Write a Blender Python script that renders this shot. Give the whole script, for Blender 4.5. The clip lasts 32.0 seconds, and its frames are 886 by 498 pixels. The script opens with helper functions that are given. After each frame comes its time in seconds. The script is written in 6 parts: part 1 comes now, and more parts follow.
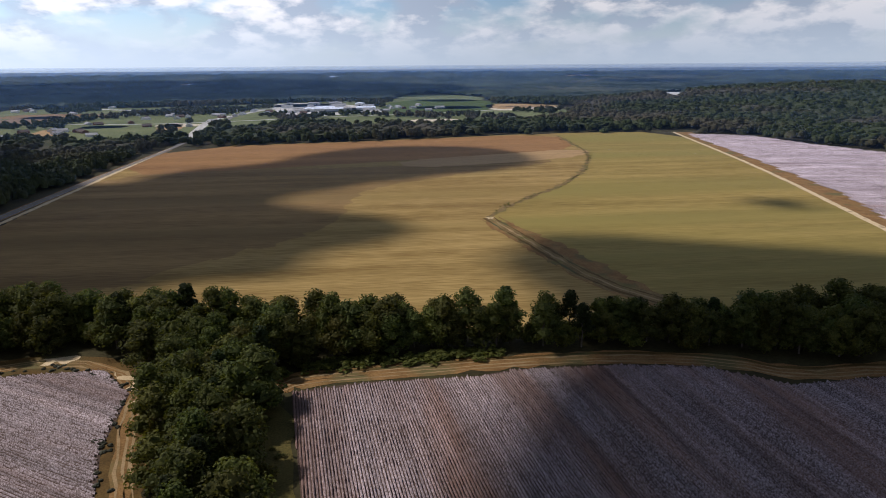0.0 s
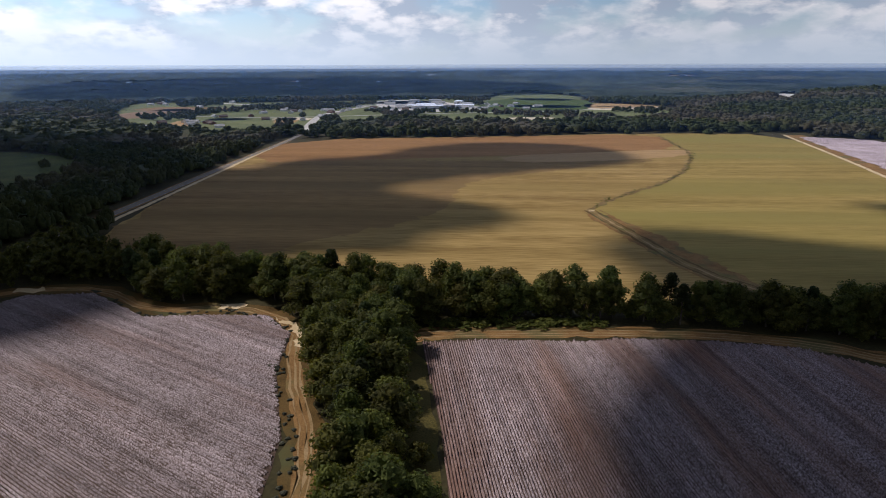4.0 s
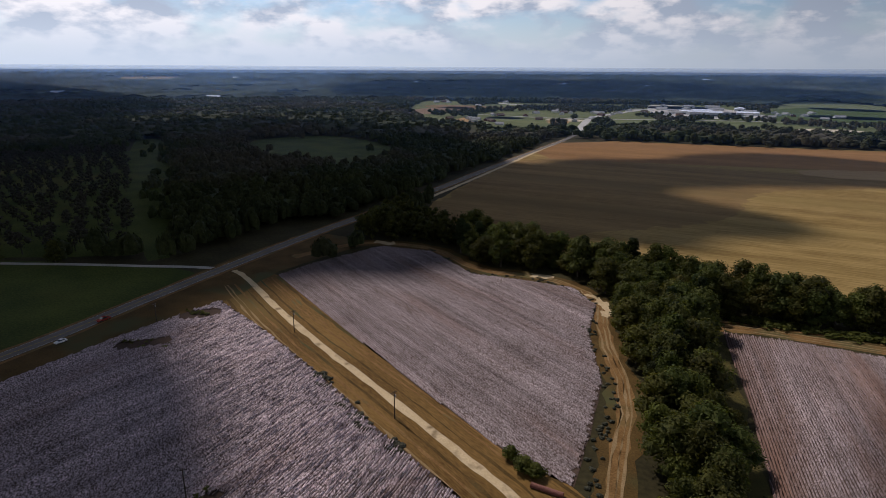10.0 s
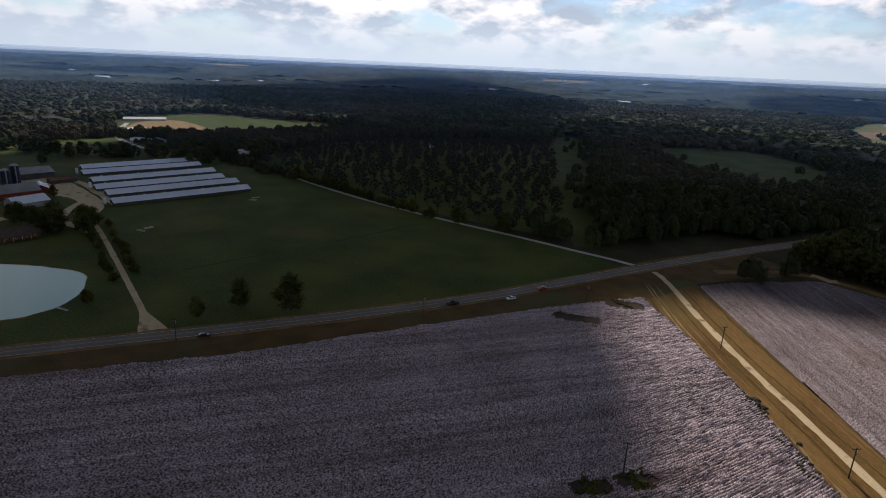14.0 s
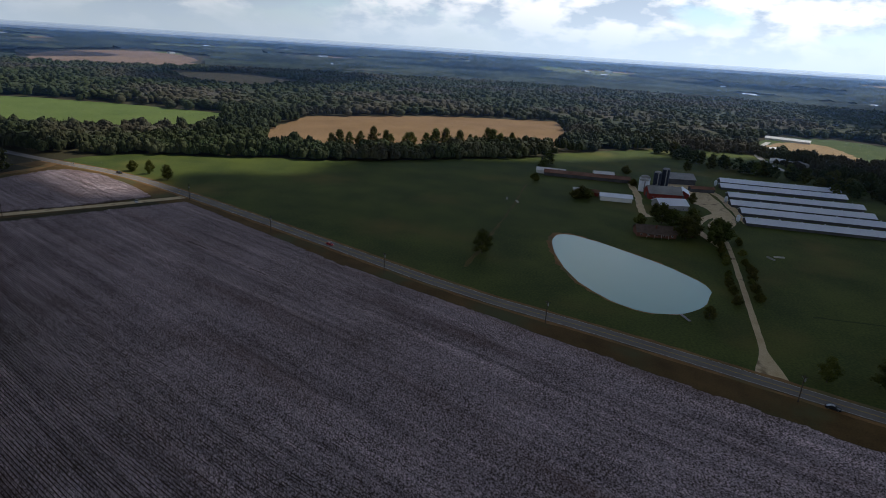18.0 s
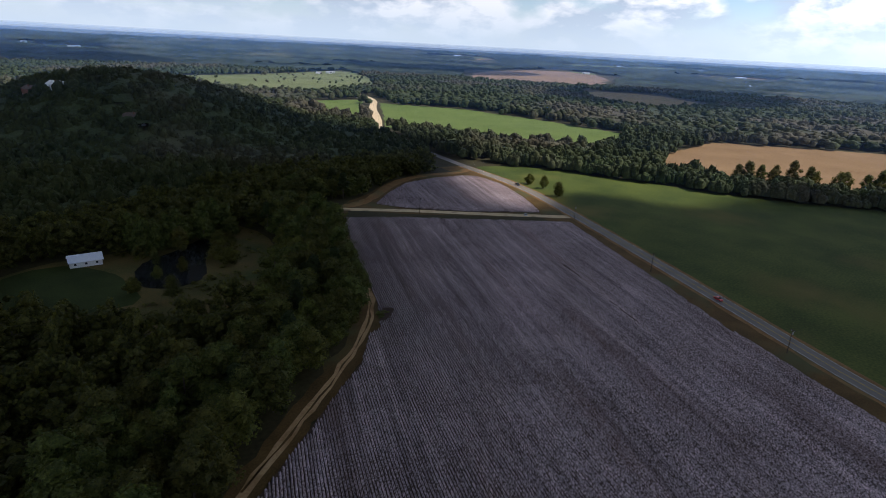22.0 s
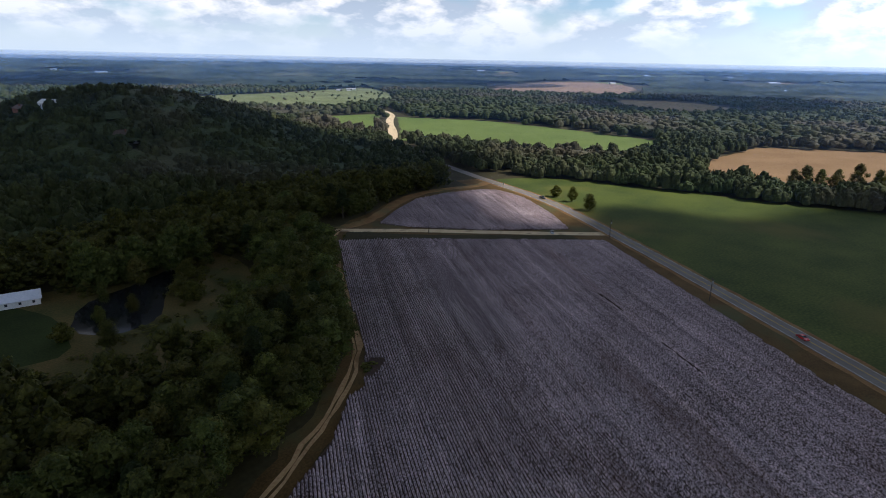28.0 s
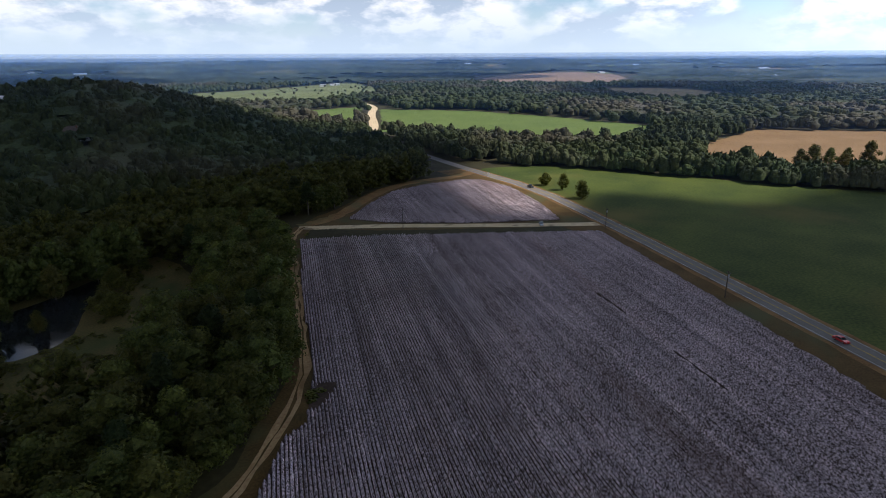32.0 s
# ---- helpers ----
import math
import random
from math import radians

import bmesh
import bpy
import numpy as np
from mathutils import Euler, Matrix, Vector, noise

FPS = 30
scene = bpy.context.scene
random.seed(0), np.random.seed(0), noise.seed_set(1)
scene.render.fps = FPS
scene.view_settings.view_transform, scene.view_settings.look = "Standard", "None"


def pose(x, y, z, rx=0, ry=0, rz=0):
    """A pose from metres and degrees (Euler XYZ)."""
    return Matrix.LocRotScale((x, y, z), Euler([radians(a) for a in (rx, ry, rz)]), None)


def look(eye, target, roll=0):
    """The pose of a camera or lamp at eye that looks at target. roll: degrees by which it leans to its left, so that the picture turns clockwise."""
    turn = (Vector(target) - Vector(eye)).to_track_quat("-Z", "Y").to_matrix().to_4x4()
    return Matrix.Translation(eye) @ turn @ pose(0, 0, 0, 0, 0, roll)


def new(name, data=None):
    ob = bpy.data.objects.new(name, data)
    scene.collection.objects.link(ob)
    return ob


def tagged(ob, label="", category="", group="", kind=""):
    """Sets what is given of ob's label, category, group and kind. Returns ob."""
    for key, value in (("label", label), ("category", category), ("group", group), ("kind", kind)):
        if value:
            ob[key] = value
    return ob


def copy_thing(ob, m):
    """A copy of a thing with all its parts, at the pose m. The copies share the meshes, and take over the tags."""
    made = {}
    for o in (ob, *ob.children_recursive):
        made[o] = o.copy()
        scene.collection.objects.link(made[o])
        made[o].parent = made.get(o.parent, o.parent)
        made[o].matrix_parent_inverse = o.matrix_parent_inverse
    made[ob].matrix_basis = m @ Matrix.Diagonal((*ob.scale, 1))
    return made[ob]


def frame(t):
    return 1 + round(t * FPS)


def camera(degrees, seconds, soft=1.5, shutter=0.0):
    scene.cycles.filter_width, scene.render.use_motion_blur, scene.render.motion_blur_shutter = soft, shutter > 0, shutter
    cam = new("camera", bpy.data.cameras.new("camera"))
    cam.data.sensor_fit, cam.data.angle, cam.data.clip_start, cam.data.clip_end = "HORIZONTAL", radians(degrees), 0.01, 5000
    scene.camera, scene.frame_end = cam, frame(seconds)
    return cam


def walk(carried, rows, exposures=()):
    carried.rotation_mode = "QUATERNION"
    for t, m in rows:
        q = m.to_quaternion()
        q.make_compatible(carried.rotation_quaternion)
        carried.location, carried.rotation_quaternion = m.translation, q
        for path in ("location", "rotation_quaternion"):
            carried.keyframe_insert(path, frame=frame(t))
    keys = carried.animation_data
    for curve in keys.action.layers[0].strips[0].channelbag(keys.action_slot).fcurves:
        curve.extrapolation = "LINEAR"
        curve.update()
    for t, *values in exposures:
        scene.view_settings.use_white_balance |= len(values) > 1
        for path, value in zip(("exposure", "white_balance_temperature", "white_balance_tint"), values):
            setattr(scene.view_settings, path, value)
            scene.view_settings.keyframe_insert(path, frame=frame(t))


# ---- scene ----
cam = camera(72.89, 32.0, soft=0.9)
# seconds, place in metres, heading (left of +y), tilt (up) and lean in degrees
PATH = [
    (0, 55.12, 61.70, 107.15, -23.784, -16.942, -0.466),
    (0.5, 52.17, 58.23, 106.94, -23.095, -16.949, -0.553),
    (1, 49.19, 54.79, 106.77, -22.500, -16.952, -0.548),
    (1.5, 46.20, 51.42, 106.65, -21.802, -16.945, -0.525),
    (2, 43.23, 48.08, 106.59, -21.068, -16.914, -0.543),
    (2.5, 40.18, 44.73, 106.56, -20.374, -16.922, -0.549),
    (3, 37.12, 41.33, 106.58, -18.751, -16.923, -0.448),
    (3.5, 34.09, 37.93, 106.73, -17.018, -16.947, -0.249),
    (5.5, 22.48, 24.57, 110.30, -10.237, -17.135, -0.300),
    (6, 19.32, 21.01, 110.45, -9.111, -17.112, -0.259),
    (6.5, 16.16, 17.52, 110.48, -7.626, -17.099, -0.261),
    (7, 13.10, 14.24, 110.43, -5.670, -17.008, -0.176),
    (7.5, 10.21, 11.24, 110.31, -3.724, -17.007, -0.350),
    (8, 7.33, 8.53, 110.09, -1.615, -16.990, -0.308),
    (8.5, 4.39, 6.00, 109.75, 0.494, -16.943, -0.177),
    (9, 1.44, 3.50, 109.37, 3.000, -16.899, -0.005),
    (9.5, -1.49, 0.99, 109.01, 5.593, -16.850, 0.197),
    (10, -4.45, -1.65, 108.69, 8.282, -16.815, 0.354),
    (10.5, -7.52, -4.46, 108.47, 10.856, -16.794, 0.564),
    (11, -10.73, -7.39, 108.31, 13.544, -16.775, 0.765),
    (11.5, -13.99, -10.37, 108.18, 16.421, -16.746, 1.139),
    (12, -17.32, -13.27, 108.07, 20.056, -16.742, 1.471),
    (12.5, -20.56, -15.89, 107.94, 25.344, -16.805, 2.037),
    (13, -23.40, -18.11, 107.76, 32.141, -16.908, 2.322),
    (13.5, -26.04, -20.06, 107.50, 38.288, -16.992, 2.484),
    (15.5, -39.67, -26.45, 103.69, 59.188, -17.317, 2.553),
    (16, -43.37, -28.30, 103.48, 65.462, -17.588, 2.530),
    (16.5, -46.99, -30.18, 103.37, 72.824, -17.787, 2.856),
    (17, -50.44, -32.04, 103.39, 80.721, -17.908, 3.035),
    (17.5, -53.74, -33.75, 103.56, 88.528, -18.075, 3.260),
    (18, -56.99, -35.28, 103.76, 97.929, -18.384, 3.631),
    (18.5, -60.29, -36.72, 103.84, 108.591, -18.768, 3.492),
    (19, -63.63, -38.17, 103.79, 119.456, -19.089, 3.414),
    (19.5, -66.94, -39.93, 103.68, 125.362, -19.156, 3.506),
    (20, -70.15, -42.08, 103.53, 128.971, -19.124, 3.558),
    (20.5, -73.32, -44.49, 103.37, 131.247, -19.056, 3.518),
    (21, -76.56, -46.96, 103.22, 132.625, -18.925, 3.428),
    (21.5, -79.96, -49.32, 103.04, 133.621, -18.819, 3.313),
    (22, -83.57, -51.59, 102.75, 134.344, -18.669, 3.096),
    (22.5, -87.36, -53.84, 102.31, 131.631, -18.459, 2.605),
    (23, -91.08, -56.30, 101.69, 125.113, -18.234, 1.931),
    (23.5, -94.67, -58.96, 100.93, 125.385, -18.121, 1.609),
    (24, -98.17, -61.71, 100.09, 127.300, -18.008, 1.638),
    (24.5, -101.61, -64.43, 99.16, 130.711, -17.903, 1.772),
    (25, -105.01, -67.13, 98.19, 132.904, -17.790, 1.773),
    (25.5, -108.45, -69.76, 97.15, 134.726, -17.682, 1.802),
    (26, -112.03, -72.28, 96.07, 136.337, -17.584, 1.744),
    (26.5, -115.59, -74.84, 94.97, 137.171, -17.506, 1.749),
    (28.5, -129.90, -85.16, 89.70, 137.263, -17.176, 0.985),
    (29, -133.63, -87.77, 88.35, 137.490, -17.107, 0.829),
    (29.5, -137.37, -90.43, 87.04, 137.218, -17.116, 0.646),
    (30, -141.09, -93.04, 85.73, 136.447, -17.139, 0.445),
    (30.5, -144.77, -95.64, 84.45, 135.678, -17.130, 0.218),
    (31, -148.51, -98.07, 83.17, 135.713, -17.257, 0.018),
    (31.5, -152.27, -100.22, 81.89, 136.146, -17.664, -0.136),
    (32, -156.02, -102.33, 80.61, 136.516, -17.650, -0.264),
]


def heading(x, y, z, turn, tilt, lean):
    a, b = radians(turn), radians(tilt)
    ahead = Vector((-math.sin(a) * math.cos(b), math.cos(a) * math.cos(b), math.sin(b)))
    return look((x, y, z), Vector((x, y, z)) + ahead, lean)


walk(cam, [(r[0], heading(*r[1:])) for r in PATH],
     exposures=[(0, -0.29, 6180, 17), (6, -0.47, 6250, 18), (10, -0.76, 6320, 19), (13, -0.82, 6560, 17), (16, -0.10, 6180, 13), (17, -0.18, 6180, 12), (18, -0.32, 6200, 12), (19, 0.14, 6180, 14), (20, 0.19, 6150, 15), (26, 0.28, 6100, 15), (32, 0.32, 6080, 14)])

# ---------------------------------------------------------------- sky and sun
SUN_TO = Vector((-0.70, 0.66, 1.18)).normalized()      # towards the sun
world = bpy.data.worlds.new("world")
scene.world = world
world.use_nodes = True
wn, wl = world.node_tree.nodes, world.node_tree.links
wn.clear()


def wnode(kind, **kw):
    n = wn.new(kind)
    for k, v in kw.items():
        n.inputs[k].default_value = v
    return n


w_out, w_bg = wn.new("ShaderNodeOutputWorld"), wn.new("ShaderNodeBackground")
w_sky = wn.new("ShaderNodeTexSky")
w_sky.sky_type, w_sky.sun_disc = "NISHITA", False
w_sky.sun_elevation = math.asin(SUN_TO.z)
w_sky.sun_rotation = math.atan2(SUN_TO.x, SUN_TO.y)
w_sky.air_density, w_sky.dust_density, w_sky.ozone_density = 1.0, 0.1, 5.0
w_bg.inputs["Strength"].default_value = 0.125
w_tc = wn.new("ShaderNodeTexCoord")
w_sep = wn.new("ShaderNodeSeparateXYZ")
wl.new(w_tc.outputs["Generated"], w_sep.inputs[0])
# cumulus banks: noise over the direction, flattened a little towards the horizon
w_com = wn.new("ShaderNodeVectorMath"); w_com.operation = "MULTIPLY"; w_com.inputs[1].default_value = (1.0, 1.0, 2.3)
wl.new(w_tc.outputs["Generated"], w_com.inputs[0])
w_n1 = wnode("ShaderNodeTexNoise", Scale=7.5, Detail=8.0, Roughness=0.5)
w_n2 = wnode("ShaderNodeTexNoise", Scale=12.0, Detail=8.0, Roughness=0.55)
wl.new(w_com.outputs[0], w_n1.inputs["Vector"])
w_off = wn.new("ShaderNodeVectorMath"); w_off.operation = "ADD"; w_off.inputs[1].default_value = (7.3, 2.1, 0)
wl.new(w_com.outputs[0], w_off.inputs[0]); wl.new(w_off.outputs[0], w_n2.inputs["Vector"])
w_r1 = wn.new("ShaderNodeValToRGB")
w_r1.color_ramp.elements[0].position, w_r1.color_ramp.elements[1].position = 0.35, 0.49
# low down the clouds stand one behind another; overhead more blue shows between them
w_open = wn.new("ShaderNodeMath"); w_open.operation = "MULTIPLY_ADD"; w_open.inputs[1].default_value = -0.18
wl.new(w_sep.outputs["Z"], w_open.inputs[0]); wl.new(w_n1.outputs["Fac"], w_open.inputs[2])
wl.new(w_open.outputs[0], w_r1.inputs[0])
w_r2 = wn.new("ShaderNodeValToRGB")
w_r2.color_ramp.elements[0].position, w_r2.color_ramp.elements[1].position = 0.44, 0.565
w_r2.color_ramp.elements[0].color = (4.3, 5.15, 6.15, 1)
w_r2.color_ramp.elements[1].color = (10.1, 10.0, 9.8, 1)
wl.new(w_n2.outputs["Fac"], w_r2.inputs[0])
w_mix = wn.new("ShaderNodeMix"); w_mix.data_type = "RGBA"
wl.new(w_r1.outputs["Color"], w_mix.inputs["Factor"])
w_tint = wn.new("ShaderNodeVectorMath"); w_tint.operation = "MULTIPLY"; w_tint.inputs[1].default_value = (1.0, 1.0, 1.0)
wl.new(w_sky.outputs["Color"], w_tint.inputs[0])
wl.new(w_tint.outputs[0], w_mix.inputs["A"]); wl.new(w_r2.outputs["Color"], w_mix.inputs["B"])
# bright haze low over the horizon
w_hz = wn.new("ShaderNodeMapRange")
w_hz.inputs["From Min"].default_value, w_hz.inputs["From Max"].default_value = 0.0, 0.10
w_hz.inputs["To Min"].default_value, w_hz.inputs["To Max"].default_value = 0.95, 0.05
w_hz.interpolation_type = "SMOOTHSTEP"
wl.new(w_sep.outputs["Z"], w_hz.inputs["Value"])
w_mix2 = wn.new("ShaderNodeMix"); w_mix2.data_type = "RGBA"
wl.new(w_hz.outputs[0], w_mix2.inputs["Factor"])
wl.new(w_mix.outputs["Result"], w_mix2.inputs["A"])
w_mix2.inputs["B"].default_value = (6.3, 7.45, 8.45, 1)
# the thin veil is brighter towards the sun
w_dot = wn.new("ShaderNodeVectorMath"); w_dot.operation = "DOT_PRODUCT"; w_dot.inputs[1].default_value = SUN_TO
wl.new(w_tc.outputs["Generated"], w_dot.inputs[0])
w_glow = wn.new("ShaderNodeMapRange"); w_glow.interpolation_type = "SMOOTHSTEP"
w_glow.inputs["From Min"].default_value, w_glow.inputs["From Max"].default_value = 0.1, 0.75
w_glow.inputs["To Min"].default_value, w_glow.inputs["To Max"].default_value = 0.71, 1.34
wl.new(w_dot.outputs["Value"], w_glow.inputs["Value"])
w_mul = wn.new("ShaderNodeVectorMath"); w_mul.operation = "SCALE"
wl.new(w_mix2.outputs["Result"], w_mul.inputs[0]); wl.new(w_glow.outputs[0], w_mul.inputs["Scale"])
wl.new(w_mul.outputs[0], w_bg.inputs["Color"])
wl.new(w_bg.outputs[0], w_out.inputs[0])

sun = new("sun", bpy.data.lights.new("sun", "SUN"))
sun.data.energy, sun.data.angle, sun.data.color = 4.4, radians(2.2), (1.0, 0.94, 0.84)
sun.matrix_world = look((0, 0, 500), Vector((0, 0, 500)) - SUN_TO)


# ---------------------------------------------------------------- materials
def material(name, dark, light, scale=1.0, fine=8.0, rough=0.9, bump=0.3, spread=(0.35, 0.65), third=None, third_scale=0.02,
             third_spread=(0.5, 0.7), random_amount=0.0, stretch=None, turn=0.0, band=None, metal=0.0, spec=0.1, depth=0.05, weight=0.5, leafy=0.0):
    m = bpy.data.materials.new(name)
    m.use_nodes = True
    n, l = m.node_tree.nodes, m.node_tree.links
    b = n["Principled BSDF"]
    b.inputs["Roughness"].default_value, b.inputs["Metallic"].default_value = rough, metal
    b.inputs["Specular IOR Level"].default_value = spec
    geo = n.new("ShaderNodeNewGeometry")
    vec = geo.outputs["Position"]
    if stretch:
        mp = n.new("ShaderNodeMapping")
        mp.vector_type = "TEXTURE"
        mp.inputs["Rotation"].default_value = (0, 0, radians(turn))
        mp.inputs["Scale"].default_value = stretch
        l.new(vec, mp.inputs["Vector"])
        vec = mp.outputs[0]
    big, small = n.new("ShaderNodeTexNoise"), n.new("ShaderNodeTexNoise")
    big.inputs["Scale"].default_value, big.inputs["Detail"].default_value = scale, 5
    small.inputs["Scale"].default_value, small.inputs["Detail"].default_value = fine, 3
    l.new(vec, big.inputs["Vector"]); l.new(vec, small.inputs["Vector"])
    mean = n.new("ShaderNodeMath"); mean.operation = "MULTIPLY_ADD"
    mean.inputs[1].default_value = weight
    half = n.new("ShaderNodeMath"); half.operation = "MULTIPLY"; half.inputs[1].default_value = 1 - weight
    l.new(small.outputs["Fac"], half.inputs[0])
    l.new(big.outputs["Fac"], mean.inputs[0]); l.new(half.outputs[0], mean.inputs[2])
    ramp = n.new("ShaderNodeValToRGB")
    ramp.color_ramp.elements[0].position, ramp.color_ramp.elements[1].position = spread
    ramp.color_ramp.elements[0].color, ramp.color_ramp.elements[1].color = (*dark, 1), (*light, 1)
    l.new(mean.outputs[0], ramp.inputs[0])
    col = ramp.outputs["Color"]
    if third:
        t3 = n.new("ShaderNodeTexNoise"); t3.inputs["Scale"].default_value = third_scale; t3.inputs["Detail"].default_value = 4
        if band:
            mb = n.new("ShaderNodeMapping"); mb.vector_type = "TEXTURE"
            mb.inputs["Rotation"].default_value, mb.inputs["Scale"].default_value = (0, 0, radians(turn)), (band, 1, 1)
            l.new(geo.outputs["Position"], mb.inputs["Vector"]); l.new(mb.outputs[0], t3.inputs["Vector"])
        else:
            l.new(vec, t3.inputs["Vector"])
        r3 = n.new("ShaderNodeMapRange"); r3.interpolation_type = "SMOOTHSTEP"
        r3.inputs["From Min"].default_value, r3.inputs["From Max"].default_value = third_spread
        l.new(t3.outputs["Fac"], r3.inputs["Value"])
        mx = n.new("ShaderNodeMix"); mx.data_type = "RGBA"
        l.new(r3.outputs[0], mx.inputs["Factor"]); l.new(col, mx.inputs["A"]); mx.inputs["B"].default_value = (*third, 1)
        col = mx.outputs["Result"]
    if random_amount:
        info = n.new("ShaderNodeObjectInfo")
        isl = geo.outputs["Random Per Island"]
        add = n.new("ShaderNodeMath"); add.operation = "ADD"
        l.new(info.outputs["Random"], add.inputs[0]); l.new(isl, add.inputs[1])
        rr = n.new("ShaderNodeMapRange")
        rr.inputs["From Max"].default_value = 2.0
        rr.inputs["To Min"].default_value, rr.inputs["To Max"].default_value = 1 - random_amount, 1 + random_amount
        l.new(add.outputs[0], rr.inputs["Value"])
        hsv = n.new("ShaderNodeHueSaturation")
        hv = n.new("ShaderNodeMapRange")
        hv.inputs["To Min"].default_value, hv.inputs["To Max"].default_value = 0.5 - 0.06 * random_amount, 0.5 + 0.06 * random_amount
        l.new(info.outputs["Random"], hv.inputs["Value"])
        l.new(hv.outputs[0], hsv.inputs["Hue"]); l.new(rr.outputs[0], hsv.inputs["Value"]); l.new(col, hsv.inputs["Color"])
        col = hsv.outputs["Color"]
    l.new(col, b.inputs["Base Color"])
    if leafy:
        tr, both, warm = n.new("ShaderNodeBsdfTranslucent"), n.new("ShaderNodeMixShader"), n.new("ShaderNodeMix")
        warm.data_type, warm.blend_type = "RGBA", "MULTIPLY"
        warm.inputs["Factor"].default_value, warm.inputs["B"].default_value = 1.0, (1.5, 1.45, 0.6, 1)
        l.new(col, warm.inputs["A"]); l.new(warm.outputs["Result"], tr.inputs["Color"])
        both.inputs["Fac"].default_value = leafy
        l.new(b.outputs[0], both.inputs[1]); l.new(tr.outputs[0], both.inputs[2])
        l.new(both.outputs[0], n["Material Output"].inputs["Surface"])
    if bump:
        bp = n.new("ShaderNodeBump"); bp.inputs["Strength"].default_value = bump; bp.inputs["Distance"].default_value = depth
        l.new(small.outputs["Fac"], bp.inputs["Height"]); l.new(bp.outputs[0], b.inputs["Normal"])
    return m


FOREST_FLOOR = material("forest floor", (0.026, 0.022, 0.010), (0.056, 0.048, 0.020), 0.05, 0.6, bump=0.5)
PASTURE = material("pasture grass", (0.030, 0.047, 0.009), (0.083, 0.102, 0.018), 0.03, 0.9, spread=(0.38, 0.62), third=(0.112, 0.098, 0.022), third_scale=0.012, third_spread=(0.5, 0.75))
GRASS_BRIGHT = material("hay meadow grass", (0.070, 0.102, 0.020), (0.112, 0.146, 0.034), 0.02, 0.9)
# darker copy of the meadow grass, with shade put into its colour
GRASS_BRIGHT_SHADE = material("shade-toned meadow grass", (0.036, 0.058, 0.013), (0.070, 0.094, 0.024), 0.05, 1.5)
BROWN_STUBBLE = material("brown and shaded stubble", (0.130, 0.077, 0.026), (0.270, 0.170, 0.066), 0.05, 0.75, third=(0.16, 0.105, 0.038), third_scale=0.008, third_spread=(0.42, 0.72), spread=(0.38, 0.62), stretch=(14, 1, 1), turn=-18)
MEADOW = material("dry meadow grass", (0.075, 0.092, 0.032), (0.15, 0.158, 0.065), 0.012, 0.5)
DRYGRASS = material("dry mown grass", (0.085, 0.045, 0.013), (0.22, 0.128, 0.040), 0.09, 2.2, third=(0.150, 0.098, 0.031), third_scale=0.03, stretch=(1, 6, 1), turn=44)
# tree shade put into the grass colour; serves the pasture drain line too
LAWN = material("dark grass for tree shade and drain", (0.018, 0.028, 0.006), (0.038, 0.054, 0.012), 0.05, 1.5)
GLADE = material("glade grass", (0.046, 0.052, 0.015), (0.150, 0.104, 0.036), 0.05, 1.4, third=(0.045, 0.060, 0.016), third_scale=0.03)
WEEDY = material("weedy strip grass", (0.040, 0.036, 0.010), (0.112, 0.086, 0.025), 0.07, 1.6, third=(0.052, 0.058, 0.016), third_scale=0.03)
VERGE = material("rusty verge grass", (0.055, 0.033, 0.010), (0.125, 0.075, 0.024), 0.09, 1.8, third=(0.075, 0.075, 0.03), third_scale=0.03)
STUBBLE = material("yellow stubble", (0.160, 0.098, 0.027), (0.33, 0.225, 0.080), 0.05, 0.75, third=(0.225, 0.155, 0.048), third_scale=0.008, third_spread=(0.45, 0.75), spread=(0.39, 0.61),
                   stretch=(14, 1, 1), turn=-18)
STUBBLE_GREEN = material("weedy stubble", (0.158, 0.108, 0.026), (0.315, 0.226, 0.070), 0.05, 0.75, third=(0.20, 0.160, 0.044), third_scale=0.008, third_spread=(0.40, 0.65), spread=(0.38, 0.62), stretch=(14, 1, 1), turn=-18)
RED_SOIL = material("reddish bare soil", (0.17, 0.085, 0.030), (0.29, 0.155, 0.060), 0.03, 0.6, stretch=(9, 1, 1), turn=-14)
PALE_SOIL = material("pale tilled soil", (0.26, 0.16, 0.07), (0.36, 0.235, 0.11), 0.05, 0.6, stretch=(9, 1, 1), turn=-14)
TAN_SOIL = material("tan harvested soil", (0.150, 0.088, 0.036), (0.225, 0.138, 0.064), 0.02, 0.5)
MUD = material("muddy ditch", (0.10, 0.066, 0.024), (0.24, 0.165, 0.068), 0.10, 1.5, third=(0.12, 0.105, 0.03), third_scale=0.05)
TRACK_SAND = material("sandy track", (0.27, 0.155, 0.068), (0.48, 0.325, 0.165), 0.10, 1.4, third=(0.19, 0.110, 0.045), third_scale=0.06)
DIRT = material("dirt headland", (0.120, 0.062, 0.020), (0.27, 0.155, 0.060), 0.12, 1.6, third=(0.12, 0.10, 0.04), third_scale=0.05)
RUT = material("worn rut soil", (0.19, 0.125, 0.055), (0.33, 0.23, 0.12), 0.15, 2.0)
FALLOW = material("pinkish fallow soil", (0.15, 0.095, 0.06), (0.23, 0.155, 0.10), 0.01, 0.2)
SAND = material("pale sand", (0.42, 0.34, 0.22), (0.62, 0.53, 0.38), 0.15, 2.0)
LANE = material("pale gravel lane", (0.42, 0.31, 0.17), (0.62, 0.49, 0.31), 0.12, 2.0, third=(0.22, 0.16, 0.09), third_scale=0.12, third_spread=(0.55, 0.7))
